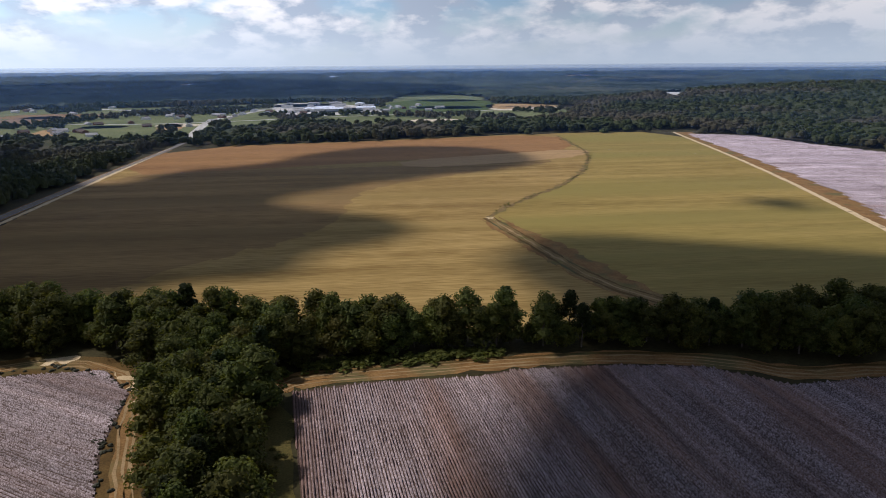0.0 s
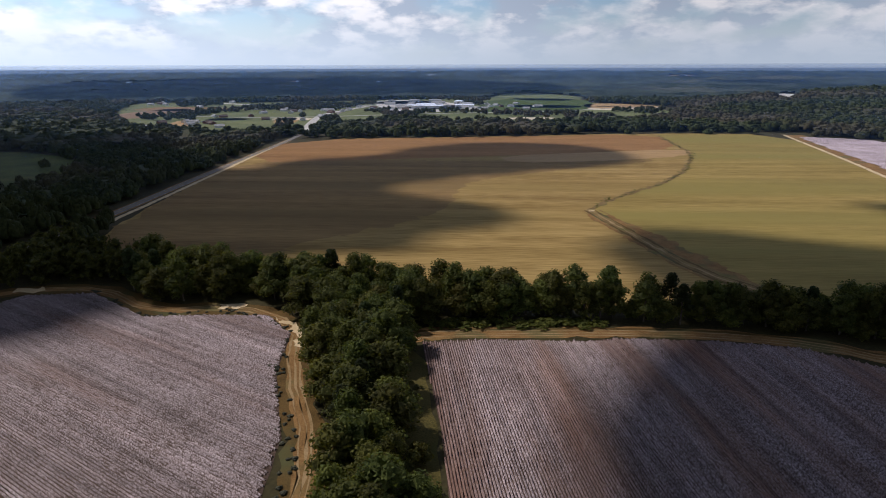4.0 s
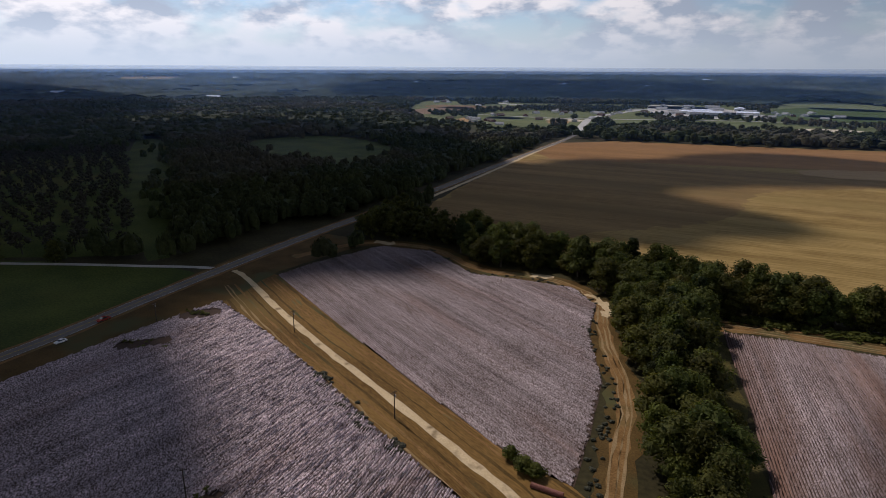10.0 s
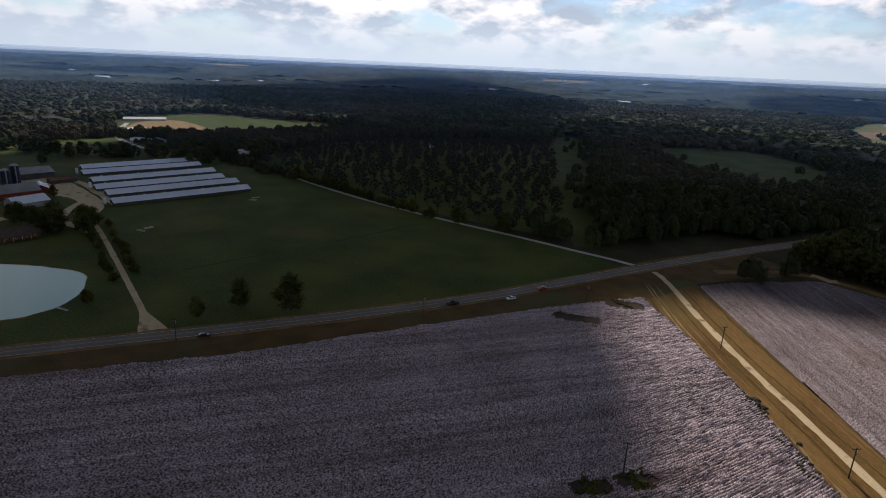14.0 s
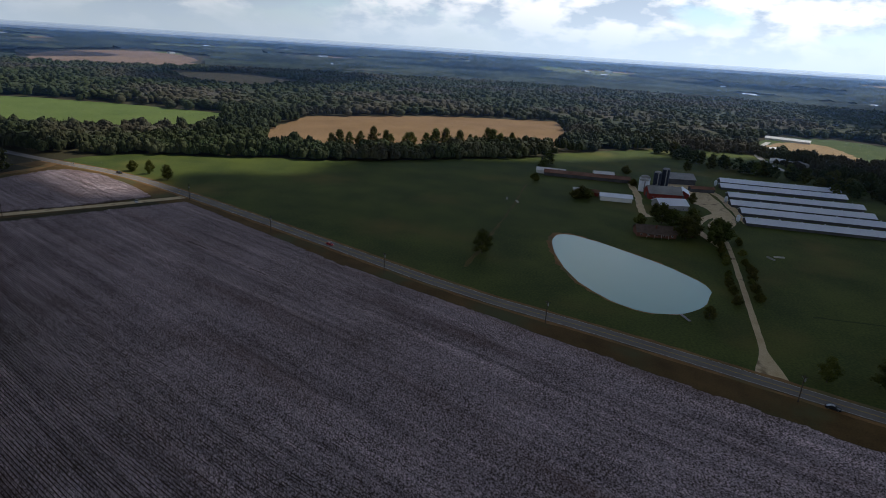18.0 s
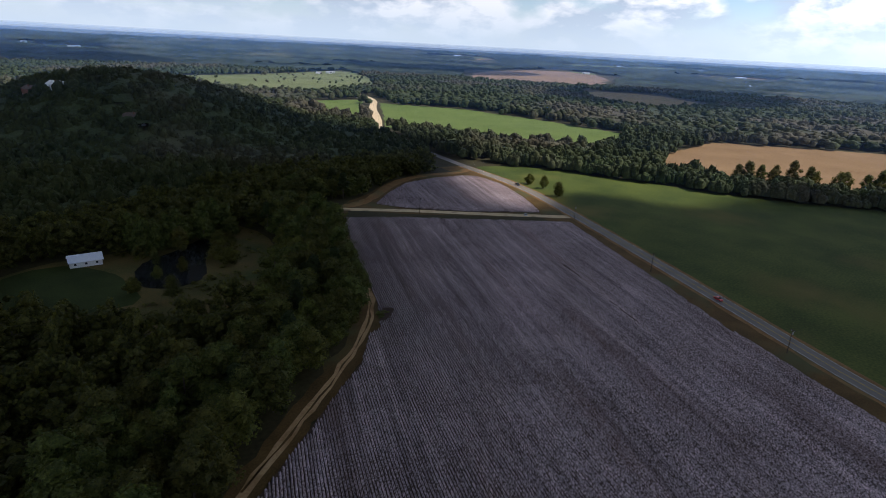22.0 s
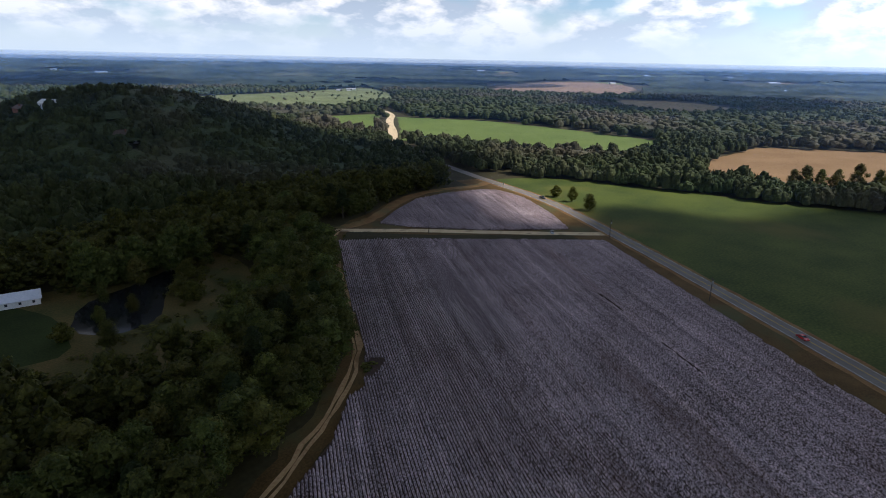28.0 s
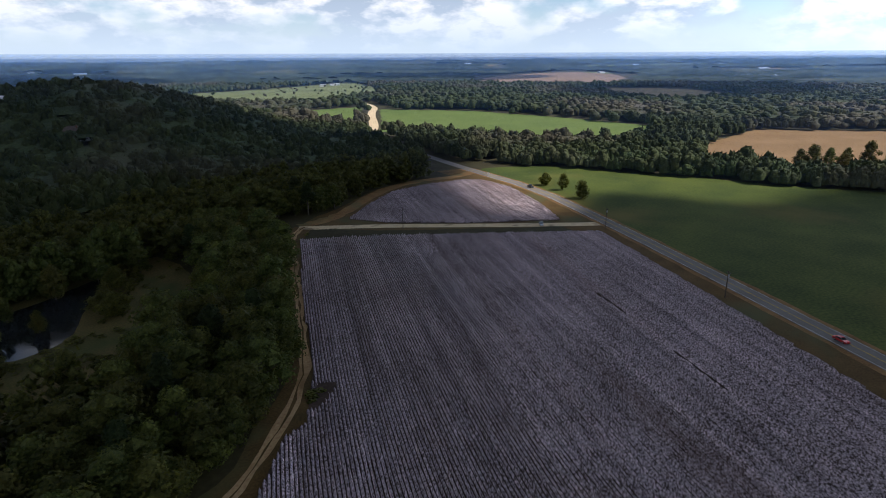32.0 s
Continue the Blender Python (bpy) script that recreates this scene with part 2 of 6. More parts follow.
ASPHALT = material("worn grey asphalt", (0.125, 0.112, 0.104), (0.195, 0.178, 0.166), 0.06, 2.5, rough=0.85)
CONCRETE = material("pale concrete", (0.34, 0.32, 0.28), (0.52, 0.49, 0.44), 0.06, 1.5)
COTTON_SOIL = material("cotton field soil", (0.050, 0.034, 0.026), (0.105, 0.070, 0.052), 0.08, 1.5)


# default cotton colour is lifted to make up for cloud shade on the road field
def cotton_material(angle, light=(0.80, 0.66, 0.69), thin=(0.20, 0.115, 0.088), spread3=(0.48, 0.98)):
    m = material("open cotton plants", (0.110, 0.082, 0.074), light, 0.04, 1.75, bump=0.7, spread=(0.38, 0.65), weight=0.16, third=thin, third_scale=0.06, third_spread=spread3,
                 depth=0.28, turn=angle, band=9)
    # paler and browner passes of the planter, drawn out along the rows
    n, l = m.node_tree.nodes, m.node_tree.links
    b = n["Principled BSDF"]
    col = b.inputs["Base Color"].links[0].from_socket
    geo = n.new("ShaderNodeNewGeometry")
    for width, length, low, high in ((2.6, 120, 0.72, 1.24), (14.0, 260, 0.84, 1.14)):
        mp, no, mr = n.new("ShaderNodeMapping"), n.new("ShaderNodeTexNoise"), n.new("ShaderNodeMapRange")
        mp.vector_type = "TEXTURE"
        mp.inputs["Rotation"].default_value, mp.inputs["Scale"].default_value = (0, 0, radians(angle)), (length, width, 1000)
        no.inputs["Scale"].default_value, no.inputs["Detail"].default_value = 1.0, 2
        mr.inputs["From Min"].default_value, mr.inputs["From Max"].default_value = 0.3, 0.7
        mr.inputs["To Min"].default_value, mr.inputs["To Max"].default_value = low, high
        l.new(geo.outputs["Position"], mp.inputs["Vector"]); l.new(mp.outputs[0], no.inputs["Vector"]); l.new(no.outputs["Fac"], mr.inputs["Value"])
        sc = n.new("ShaderNodeVectorMath"); sc.operation = "SCALE"
        l.new(col, sc.inputs[0]); l.new(mr.outputs[0], sc.inputs["Scale"])
        col = sc.outputs[0]
    l.new(col, b.inputs["Base Color"])
    return m


LEAF = [material("oak leaves", (0.020, 0.029, 0.007), (0.106, 0.112, 0.028), 0.25, 1.6, rough=0.65, bump=0, random_amount=0.45, leafy=0.4),
        material("yellowing leaves", (0.034, 0.043, 0.010), (0.140, 0.136, 0.032), 0.25, 1.6, rough=0.65, bump=0, random_amount=0.40, leafy=0.4),
        material("pine needles", (0.012, 0.021, 0.007), (0.040, 0.052, 0.018), 0.25, 1.6, rough=0.65, bump=0, random_amount=0.40, leafy=0.4)]
THIN_LEAF = material("thin autumn twigs", (0.028, 0.030, 0.020), (0.084, 0.079, 0.056), 0.25, 1.6, rough=0.8, bump=0, random_amount=0.35)
FAR_LEAF = material("woodland canopy", (0.015, 0.025, 0.008), (0.054, 0.065, 0.021), 0.03, 0.45, rough=0.8, bump=0.7, depth=2.0, spec=0.1, random_amount=0.30,
                    third=(0.070, 0.062, 0.036), third_scale=0.004, third_spread=(0.46, 0.62))
PINE_FAR = material("dark pine canopy", (0.009, 0.016, 0.012), (0.044, 0.056, 0.038), 0.0045, 0.06, rough=0.9, bump=1.0, depth=4.0, spec=0.05, spread=(0.42, 0.58), weight=0.72, third=(0.072, 0.074, 0.048), third_scale=0.0020, third_spread=(0.58, 0.68))
BARK = material("grey brown bark", (0.06, 0.048, 0.036), (0.14, 0.115, 0.09), 0.8, 6.0)
POLE_WOOD = material("weathered pole wood", (0.05, 0.038, 0.028), (0.11, 0.085, 0.062), 0.8, 6.0)
TIN = material("galvanised roof sheet", (0.62, 0.66, 0.74), (0.78, 0.81, 0.86), 0.06, 1.2, rough=0.45, metal=0.1, bump=0.1)
RUST_TIN = material("rusted roof sheet", (0.11, 0.05, 0.03), (0.24, 0.12, 0.075), 0.15, 1.5, rough=0.7)
GREY_TIN = material("weathered grey roof", (0.20, 0.20, 0.20), (0.36, 0.35, 0.34), 0.1, 1.5, rough=0.6)
RED_PAINT = material("faded red boards", (0.16, 0.028, 0.022), (0.27, 0.055, 0.042), 0.3, 3.0)
WHITE_PAINT = material("white painted boards", (0.62, 0.61, 0.58), (0.80, 0.79, 0.76), 0.2, 2.0)
YELLOW_PAINT = material("yellow road paint", (0.45, 0.30, 0.05), (0.55, 0.38, 0.08), 0.5, 3.0)
DARK_WALL = material("dark curtain wall", (0.05, 0.05, 0.055), (0.11, 0.11, 0.115), 0.2, 2.0)
BRICK = material("red brown brick", (0.13, 0.06, 0.04), (0.22, 0.11, 0.075), 0.5, 6.0)
SHINGLE = material("brown shingles", (0.075, 0.055, 0.045), (0.14, 0.105, 0.085), 0.5, 5.0)
SILO = material("dark blue silo steel", (0.020, 0.026, 0.048), (0.045, 0.055, 0.085), 0.3, 3.0, rough=0.35)
RUBBER = material("black rubber", (0.012, 0.012, 0.012), (0.025, 0.025, 0.025), 2, 10)
CHROME = material("dull steel", (0.35, 0.35, 0.36), (0.5, 0.5, 0.52), 2, 10, rough=0.35, metal=0.9, bump=0)
PIPE_PAINT = material("rusty red pipe", (0.16, 0.065, 0.05), (0.26, 0.12, 0.095), 0.5, 4.0, rough=0.6)


def plain(name, colour, rough=0.4, metal=0.0, **kw):
    c2 = tuple(min(1, c * 1.25 + 0.01) for c in colour)
    return material(name, colour, c2, 0.8, 8.0, rough=rough, metal=metal, bump=0.02, **kw)


GLASS = plain("dark window glass", (0.015, 0.018, 0.022), 0.08, spec=0.6)


def water(name, colour, rough):
    m = bpy.data.materials.new(name)
    m.use_nodes = True
    n, l = m.node_tree.nodes, m.node_tree.links
    b = n["Principled BSDF"]
    b.inputs["Base Color"].default_value = (*colour, 1)
    b.inputs["Roughness"].default_value, b.inputs["IOR"].default_value = rough, 1.33
    b.inputs["Specular IOR Level"].default_value = 0.35
    geo, no, bp = n.new("ShaderNodeNewGeometry"), n.new("ShaderNodeTexNoise"), n.new("ShaderNodeBump")
    no.inputs["Scale"].default_value, no.inputs["Detail"].default_value = 0.8, 4
    bp.inputs["Strength"].default_value, bp.inputs["Distance"].default_value = 0.12, 0.02
    l.new(geo.outputs["Position"], no.inputs["Vector"]); l.new(no.outputs["Fac"], bp.inputs["Height"]); l.new(bp.outputs[0], b.inputs["Normal"])
    return m


POND_WATER = water("milky pond water", (0.17, 0.35, 0.285), 0.2)
DARK_WATER = water("black swamp water", (0.012, 0.014, 0.016), 0.05)


# ---------------------------------------------------------------- helpers of this scene
def mesh_object(name, verts, faces, mat, parent=None, label="", smooth=False):
    me = bpy.data.meshes.new(name)
    me.from_pydata(verts, [], faces)
    me.update()
    if mat:
        me.materials.append(mat)
    if smooth:
        me.polygons.foreach_set("use_smooth", [True] * len(me.polygons))
    ob = new(name, me)
    if parent:
        ob.parent = parent
    if label:
        ob["label"] = label
    return ob


def part(name, bm, mat, parent=None, label=""):
    me = bpy.data.meshes.new(name)
    bm.to_mesh(me)
    bm.free()
    if mat:
        me.materials.append(mat)
    ob = new(name, me)
    if parent:
        ob.parent = parent
    if label:
        ob["label"] = label
    return ob


def chaikin(pts, closed, rounds=2):
    p = [np.array(q, float) for q in pts]
    for _ in range(rounds):
        out = [] if closed else [p[0]]
        for i in range(len(p) if closed else len(p) - 1):
            a, b = p[i], p[(i + 1) % len(p)]
            out += [a * 0.75 + b * 0.25, a * 0.25 + b * 0.75]
        if not closed:
            out.append(p[-1])
        p = out
    return p


def resample(p, step, closed):
    p = [np.array(q, float) for q in p]
    if closed:
        p = p + [p[0]]
    out = []
    for a, b in zip(p[:-1], p[1:]):
        k = max(1, int(np.linalg.norm(b - a) / step))
        out += [a + (b - a) * i / k for i in range(k)]
    if not closed:
        out.append(p[-1])
    return out


def bumpfield(x, y, scale, seed=0.0):
    return noise.noise(Vector((x * scale, y * scale, seed)))


HILLS = [(-307, -766, 50, 158), (1822, 1162, 50, 572)]   # x, y, height, radius


def rise(x, y):
    """The height of the ground: flat farmland, wooded hills, and land that lifts far off."""
    z = 0.0
    for hx, hy, hh, hr in HILLS:
        d = math.hypot(x - hx, y - hy) / (hr * 1.5)
        if d < 1:
            z += hh * (1 - d * d) ** 2
    r = math.hypot(x + 50, y)
    f = min(1.0, max(0.0, (r - 2500) / 2350))
    return z + 58 * f * f * (3 - 2 * f) * (1 + 0.12 * bumpfield(x, y, 0.0012, 4.0))


def inside(px, py, pts):
    """Which of the points lie in the outline."""
    res = np.zeros(len(px), bool)
    n = len(pts)
    for i in range(n):
        (x1, y1), (x2, y2) = pts[i][:2], pts[(i + 1) % n][:2]
        if y1 == y2:
            continue
        c = ((y1 > py) != (y2 > py)) & (px < (x2 - x1) * (py - y1) / (y2 - y1) + x1)
        res ^= c
    return res


def near_line(px, py, pts, dist):
    res = np.zeros(len(px), bool)
    for a, b in zip(pts[:-1], pts[1:]):
        a, b = np.array(a[:2], float), np.array(b[:2], float)
        d = b - a
        t = np.clip(((px - a[0]) * d[0] + (py - a[1]) * d[1]) / (d @ d + 1e-9), 0, 1)
        res |= np.hypot(px - a[0] - t * d[0], py - a[1] - t * d[1]) < dist
    return res


from mathutils.geometry import tessellate_polygon


def patch(name, outline, z, mat, label, category="field", smooth=1, ragged=0.6, step=6.0, kind="structure"):
    pts = chaikin(outline, True, smooth) if smooth else outline
    pts = resample(pts, step, True)
    pts = [(p[0] + ragged * bumpfield(p[0], p[1], 0.21, 1.7) * 2, p[1] + ragged * bumpfield(p[0], p[1], 0.21, 8.1) * 2) for p in pts]
    verts = [(x, y, rise(x, y) + z) for x, y in pts]
    tris = tessellate_polygon([[Vector((x, y, 0)) for x, y in pts]])
    faces = []
    for a, b, c in tris:
        (x1, y1), (x2, y2), (x3, y3) = pts[a], pts[b], pts[c]
        up = (x2 - x1) * (y3 - y1) - (x3 - x1) * (y2 - y1)
        faces.append((a, b, c) if up > 0 else (a, c, b))
    ob = mesh_object(name, verts, faces, mat)
    return tagged(ob, label, category, kind=kind)


def strip(name, line, width, z, mat, label, category="road", ragged=0.15, smooth=2, crown=0.0, step=5.0, kind="structure"):
    pts = resample(chaikin(line, False, smooth), step, False)
    verts, faces = [], []
    for i, p in enumerate(pts):
        d = pts[min(i + 1, len(pts) - 1)] - pts[max(i - 1, 0)]
        d = d / (np.linalg.norm(d) + 1e-9)
        nrm = np.array((-d[1], d[0]))
        w = width(i / (len(pts) - 1)) if callable(width) else width
        for s in (-1, 0, 1):
            q = p + nrm * s * (w / 2 + (ragged * bumpfield(p[0], p[1], 0.3, 3 + s) * 2 if s else 0))
            verts.append((q[0], q[1], rise(q[0], q[1]) + z + (crown if s == 0 else 0)))
    for i in range(len(pts) - 1):
        for s in (0, 1):
            a = 3 * i + s
            faces.append((a + 1, a, a + 3, a + 4))
    for k, f in enumerate(faces):
        a, b, c = (Vector(verts[j]) for j in f[:3])
        if (b - a).cross(c - a).z < 0:
            faces[k] = f[::-1]
    ob = mesh_object(name, verts, faces, mat)
    return tagged(ob, label, category, kind=kind)


def box(bm, x0, y0, z0, x1, y1, z1):
    v = [bm.verts.new(p) for p in ((x0, y0, z0), (x1, y0, z0), (x1, y1, z0), (x0, y1, z0), (x0, y0, z1), (x1, y0, z1), (x1, y1, z1), (x0, y1, z1))]
    for f in ((0, 3, 2, 1), (4, 5, 6, 7), (0, 1, 5, 4), (1, 2, 6, 5), (2, 3, 7, 6), (3, 0, 4, 7)):
        bm.faces.new([v[i] for i in f])
    return v


def tube(bm, a, b, r0, r1, sides=8, cap=True):
    a, b = Vector(a), Vector(b)
    q = (b - a).to_track_quat("Z", "Y")
    rings = []
    for c, r in ((a, r0), (b, r1)):
        rings.append([bm.verts.new(c + q @ Vector((r * math.cos(2 * math.pi * k / sides), r * math.sin(2 * math.pi * k / sides), 0))) for k in range(sides)])
    for k in range(sides):
        bm.faces.new((rings[0][k], rings[0][(k + 1) % sides], rings[1][(k + 1) % sides], rings[1][k]))
    if cap:
        bm.faces.new(rings[1]); bm.faces.new(rings[0][::-1])


# ---------------------------------------------------------------- the plan, in metres
BROWN = [(-89, 467), (-65, 582), (50, 996), (357, 936), (627, 910), (815, 834), (645, 534), (557, 394), (485, 299), (420, 162), (324, 202), (271, 224), (198, 250),
         (110, 289), (34, 332), (-33, 373), (-76, 406)]
REDDISH = [(50, 989), (361, 931), (618, 902), (559, 728), (411, 731), (292, 735), (132, 749), (-16, 768)]
PALE = [(292, 735), (411, 731), (559, 728), (522, 668), (404, 662), (285, 678)]
DRAIN = [(612, 872), (571, 774), (538, 689), (452, 584), (386, 525), (296, 474), (259, 441)]
DITCH = [(259, 441), (251, 357), (245, 295), (257, 258)]
TRACK_RIGHT = [(810, 827), (625, 507), (485, 299), (400, 172)]
TRACK_LEFT = [(-99, 475), (-93, 496), (-47, 652), (50, 996)]
COTTON_F = [(806, 798), (878, 736), (863, 620), (865, 525), (838, 360), (502, 305), (569, 386), (650, 522)]
COTTON_C = [(81, 251), (105, 247), (145, 234), (159, 233), (196, 220), (224, 206), (241, 183), (276, 173), (379, 114), (329, -34), (149, 8), (52, 82), (63, 140), (73, 192)]
HEADLAND_C = [(77, 256), (85, 259), (119, 250), (161, 239), (202, 225), (236, 205), (249, 187), (284, 177), (389, 120)]
COTTON_B = [(-138, 291), (-126, 314), (-96, 354), (-63, 348), (-34, 310), (-10, 305), (21, 296), (30, 273), (24, 240), (25, 198), (16, 157), (11, 139), (-4, 148), (-45, 190)]
TRACK_B = [(-142, 323), (-117, 355), (-96, 362), (-60, 355), (-32, 315), (6, 312), (33, 282), (29, 240), (33, 190), (22, 142), (16, 104)]
COTTON_A = [(-150, 251), (-113, 221), (-76, 187), (-46, 156), (-20, 132), (22, 89), (61, 32), (42, -35), (-56, -99), (-135, -159), (-195, -196), (-209, -210), (-216, -212), (-231, -233),
            (-241, -252), (-254, -277), (-293, -344), (-325, -322), (-405, -254), (-348, -160), (-325, -124), (-301, -77), (-273, -24), (-222, 75), (-197, 142), (-170, 210)]
COTTON_D = [(-330, -358), (-346, -370), (-362, -380), (-390, -396), (-420, -398), (-449, -392), (-459, -382), (-454, -353), (-432, -311), (-408, -279), (-368, -309), (-340, -338)]
ROAD = [(-567, -659), (-521, -543), (-482, -421), (-462, -338), (-420, -256), (-355, -141), (-309, -63), (-278, 12), (-238, 96), (-201, 187), (-184, 256), (-148, 379), (-104, 497),
        (-48, 683), (45, 970), (70, 1065), (126, 1273), (190, 1576), (284, 1926)]
SIDE_ROAD = [(-172, 296), (-192, 296), (-216, 293), (-243, 291), (-271, 288), (-300, 284), (-340, 280), (-400, 276), (-491, 279), (-613, 290), (-784, 319)]
LANE_1 = [(-165, 294), (-159, 290), (-148, 279), (-105, 230), (-46, 174), (-19, 147), (-8, 136), (32, 92), (71, 32)]
LANE_2 = [(-302, -361), (-340, -331), (-378, -294), (-416, -261)]
TRACK_3 = [(-305, -361), (-292, -350), (-281, -331), (-241, -255), (-222, -224), (-192, -199), (-135, -164), (-56, -107), (42, -43)]
FARM_LANE = [(-257, 56), (-318, 68), (-441, 91), (-469, 93)]
YARD = [(-632, 117), (-556, 117), (-497, 115), (-461, 95), (-476, 86), (-503, 100), (-536, 101), (-548, 91), (-570, 102), (-606, 82), (-639, 87)]
POND = [(-406, -20), (-423, -12), (-414, 5), (-392, 29), (-372, 47), (-350, 59), (-334, 54), (-318, 45), (-310, 33), (-309, 18), (-320, 4), (-340, -8), (-367, -16)]
PASTURE_O = [(-177, 264), (-196, 189), (-236, 96), (-273, 12), (-302, -63), (-351, -136), (-415, -247), (-462, -338), (-482, -416), (-517, -402), (-547, -369), (-551, -331), (-572, -289), (-581, -237), (-603, -184),
             (-635, -136), (-707, -28), (-756, -3), (-876, 151), (-875, 253), (-688, 281), (-491, 281), (-388, 280), (-316, 285), (-297, 291), (-244, 292), (-184, 293)]
TAN = [(-627, -303), (-733, -350), (-903, -364), (-1051, -173), (-1096, 2), (-898, 13), (-780, -9), (-772, -79), (-702, -137), (-662, -176), (-643, -231)]
GREEN_1 = [(-689, -983), (-793, -977), (-690, -843), (-596, -725), (-572, -762), (-588, -818)]
GREEN_2 = [(-782, -914), (-865, -780), (-871, -611), (-860, -471), (-739, -406), (-681, -410), (-654, -456), (-615, -544), (-584, -658), (-661, -752)]
MEADOW_O = [(-648, -1594), (-1000, -1695), (-1463, -1950), (-1223, -1479), (-996, -1192), (-731, -1077), (-658, -1113), (-605, -1330)]
FAR_FIELDS = [[(-1548, -1432), (-2179, -2026), (-2823, -1959), (-2692, -1519), (-1852, -1081), (-1689, -1208)], [(-1309, -805), (-1665, -1091), (-1812, -899), (-1583, -609), (-1268, -602)]]
HILL_ROAD = [(1345, 1370), (1400, 1440), (1490, 1520), (1560, 1640), (1680, 1730)]
ROAD_N = [(-562, -645), (-630, -728), (-713, -848), (-811, -961), (-864, -1087)]
CLEARING = [(-604, 824), (-584, 882), (-492, 758), (-208, 313), (-227, 297)]
LENS = [(-438, 871), (-388, 936), (-317, 968), (-198, 851), (-170, 729), (-188, 631), (-250, 633), (-320, 674), (-373, 743)]
SWAMP_GLADE = [(-242, -363), (-229, -297), (-203, -266), (-182, -256), (-162, -254), (-137, -265), (-111, -295), (-113, -346), (-138, -357), (-172, -353), (-191, -351), (-214, -367)]
SWAMP = [(-160, -304), (-164, -322), (-173, -334), (-184, -338), (-196, -344), (-212, -353), (-206, -336), (-196, -320), (-190, -303), (-182, -296), (-171, -294)]
LANE_FIELD = [(-166, 279), (-143, 304), (-45, 198), (2, 150), (32, 113), (76, 36), (52, 13), (-20, 125), (-47, 151), (-113, 215), (-152, 249)]
TOWN = [(-206, 1160), (-139, 1162), (-54, 1065), (58, 1087), (93, 1141), (252, 1254), (374, 1144), (447, 1068), (600, 1087), (845, 1162), (1047, 1419), (936, 1656), (902, 1892), (835, 2103), (509, 2057), (296, 2019), (-21, 2005), (-242, 2096), (-379, 2114), (-341, 1622)]
OPEN_WOOD = [(-217, 316), (-300, 294), (-400, 284), (-500, 287), (-610, 298), (-660, 345), (-705, 450), (-690, 560), (-600, 690), (-540, 735), (-480, 715), (-380, 545), (-270, 400)]
TOWN_LOTS = [([(-349, 1612), (-207, 1836), (-154, 1627), (-289, 1440)], "dull tan rough ground beside the town"),
             ([(-157, 1194), (-176, 1378), (-146, 1391), (-117, 1216)], "orange bare building ground"),
             ([(-146, 1490), (-70, 1626), (20, 1447), (6, 1116), (-97, 1178)], "pale grassy town common"),
             ([(23, 1255), (29, 1397), (73, 1423), (72, 1258)], "orange bare yard by the houses"),
             ([(293, 1721), (372, 2085), (576, 1842), (480, 1494), (318, 1450)], "pale grey works yard with parked stock"),
             ([(477, 1432), (753, 2032), (1027, 1899), (878, 1545), (676, 1318)], "green open meadow behind the works"),
             ([(833, 1572), (951, 1684), (1059, 1523), (994, 1396), (836, 1416)], "orange sandy digging beside the woods"),
             ([(801, 2230), (1036, 2412), (1099, 2035), (949, 1790), (781, 1896)], "pale meadow beyond the town")]
MEADOW_FARM = [(-869, 271), (-818, 365), (-795, 577), (-829, 603), (-1000, 553), (-1149, 486), (-1135, 355), (-958, 259)]
CORNER = [(-313, -372), (-299, -355), (-416, -255), (-462, -331), (-490, -419), (-463, -404), (-431, -412), (-398, -413), (-368, -399), (-341, -382)]
JUNCTION = [(-202, 189), (-172, 203), (-144, 253), (-143, 289), (-127, 320), (-103, 364), (-151, 380), (-175, 323), (-190, 255)]
TRACK_SIDE = [(11, 132), (28, 133), (34, 191), (30, 240), (33, 282), (7, 314), (-32, 317), (-34, 306), (19, 294), (27, 270), (23, 238), (23, 196)]
NO_TREES = [*[o for o, lab in TOWN_LOTS], OPEN_WOOD, TRACK_SIDE, CORNER, JUNCTION, *FAR_FIELDS, BROWN, COTTON_F, COTTON_C, COTTON_B, COTTON_A, COTTON_D, PASTURE_O, TAN, GREEN_1, GREEN_2, MEADOW_O, CLEARING, LENS, SWAMP_GLADE, LANE_FIELD, TOWN, MEADOW_FARM]
NO_TREE_LINES = [(ROAD, 11), (ROAD[2:12], 36), (ROAD[11:15], 16), (SIDE_ROAD, 8), (LANE_2, 24), (TRACK_3, 4), (ROAD_N, 15), ([(-242, -738), (-221, -744)], 12), ([(-274, -632), (-270, -628)], 6), (HILL_ROAD, 34), (TRACK_B, 8), (HEADLAND_C, 9), (TRACK_LEFT, 8), (TRACK_RIGHT, 34)]


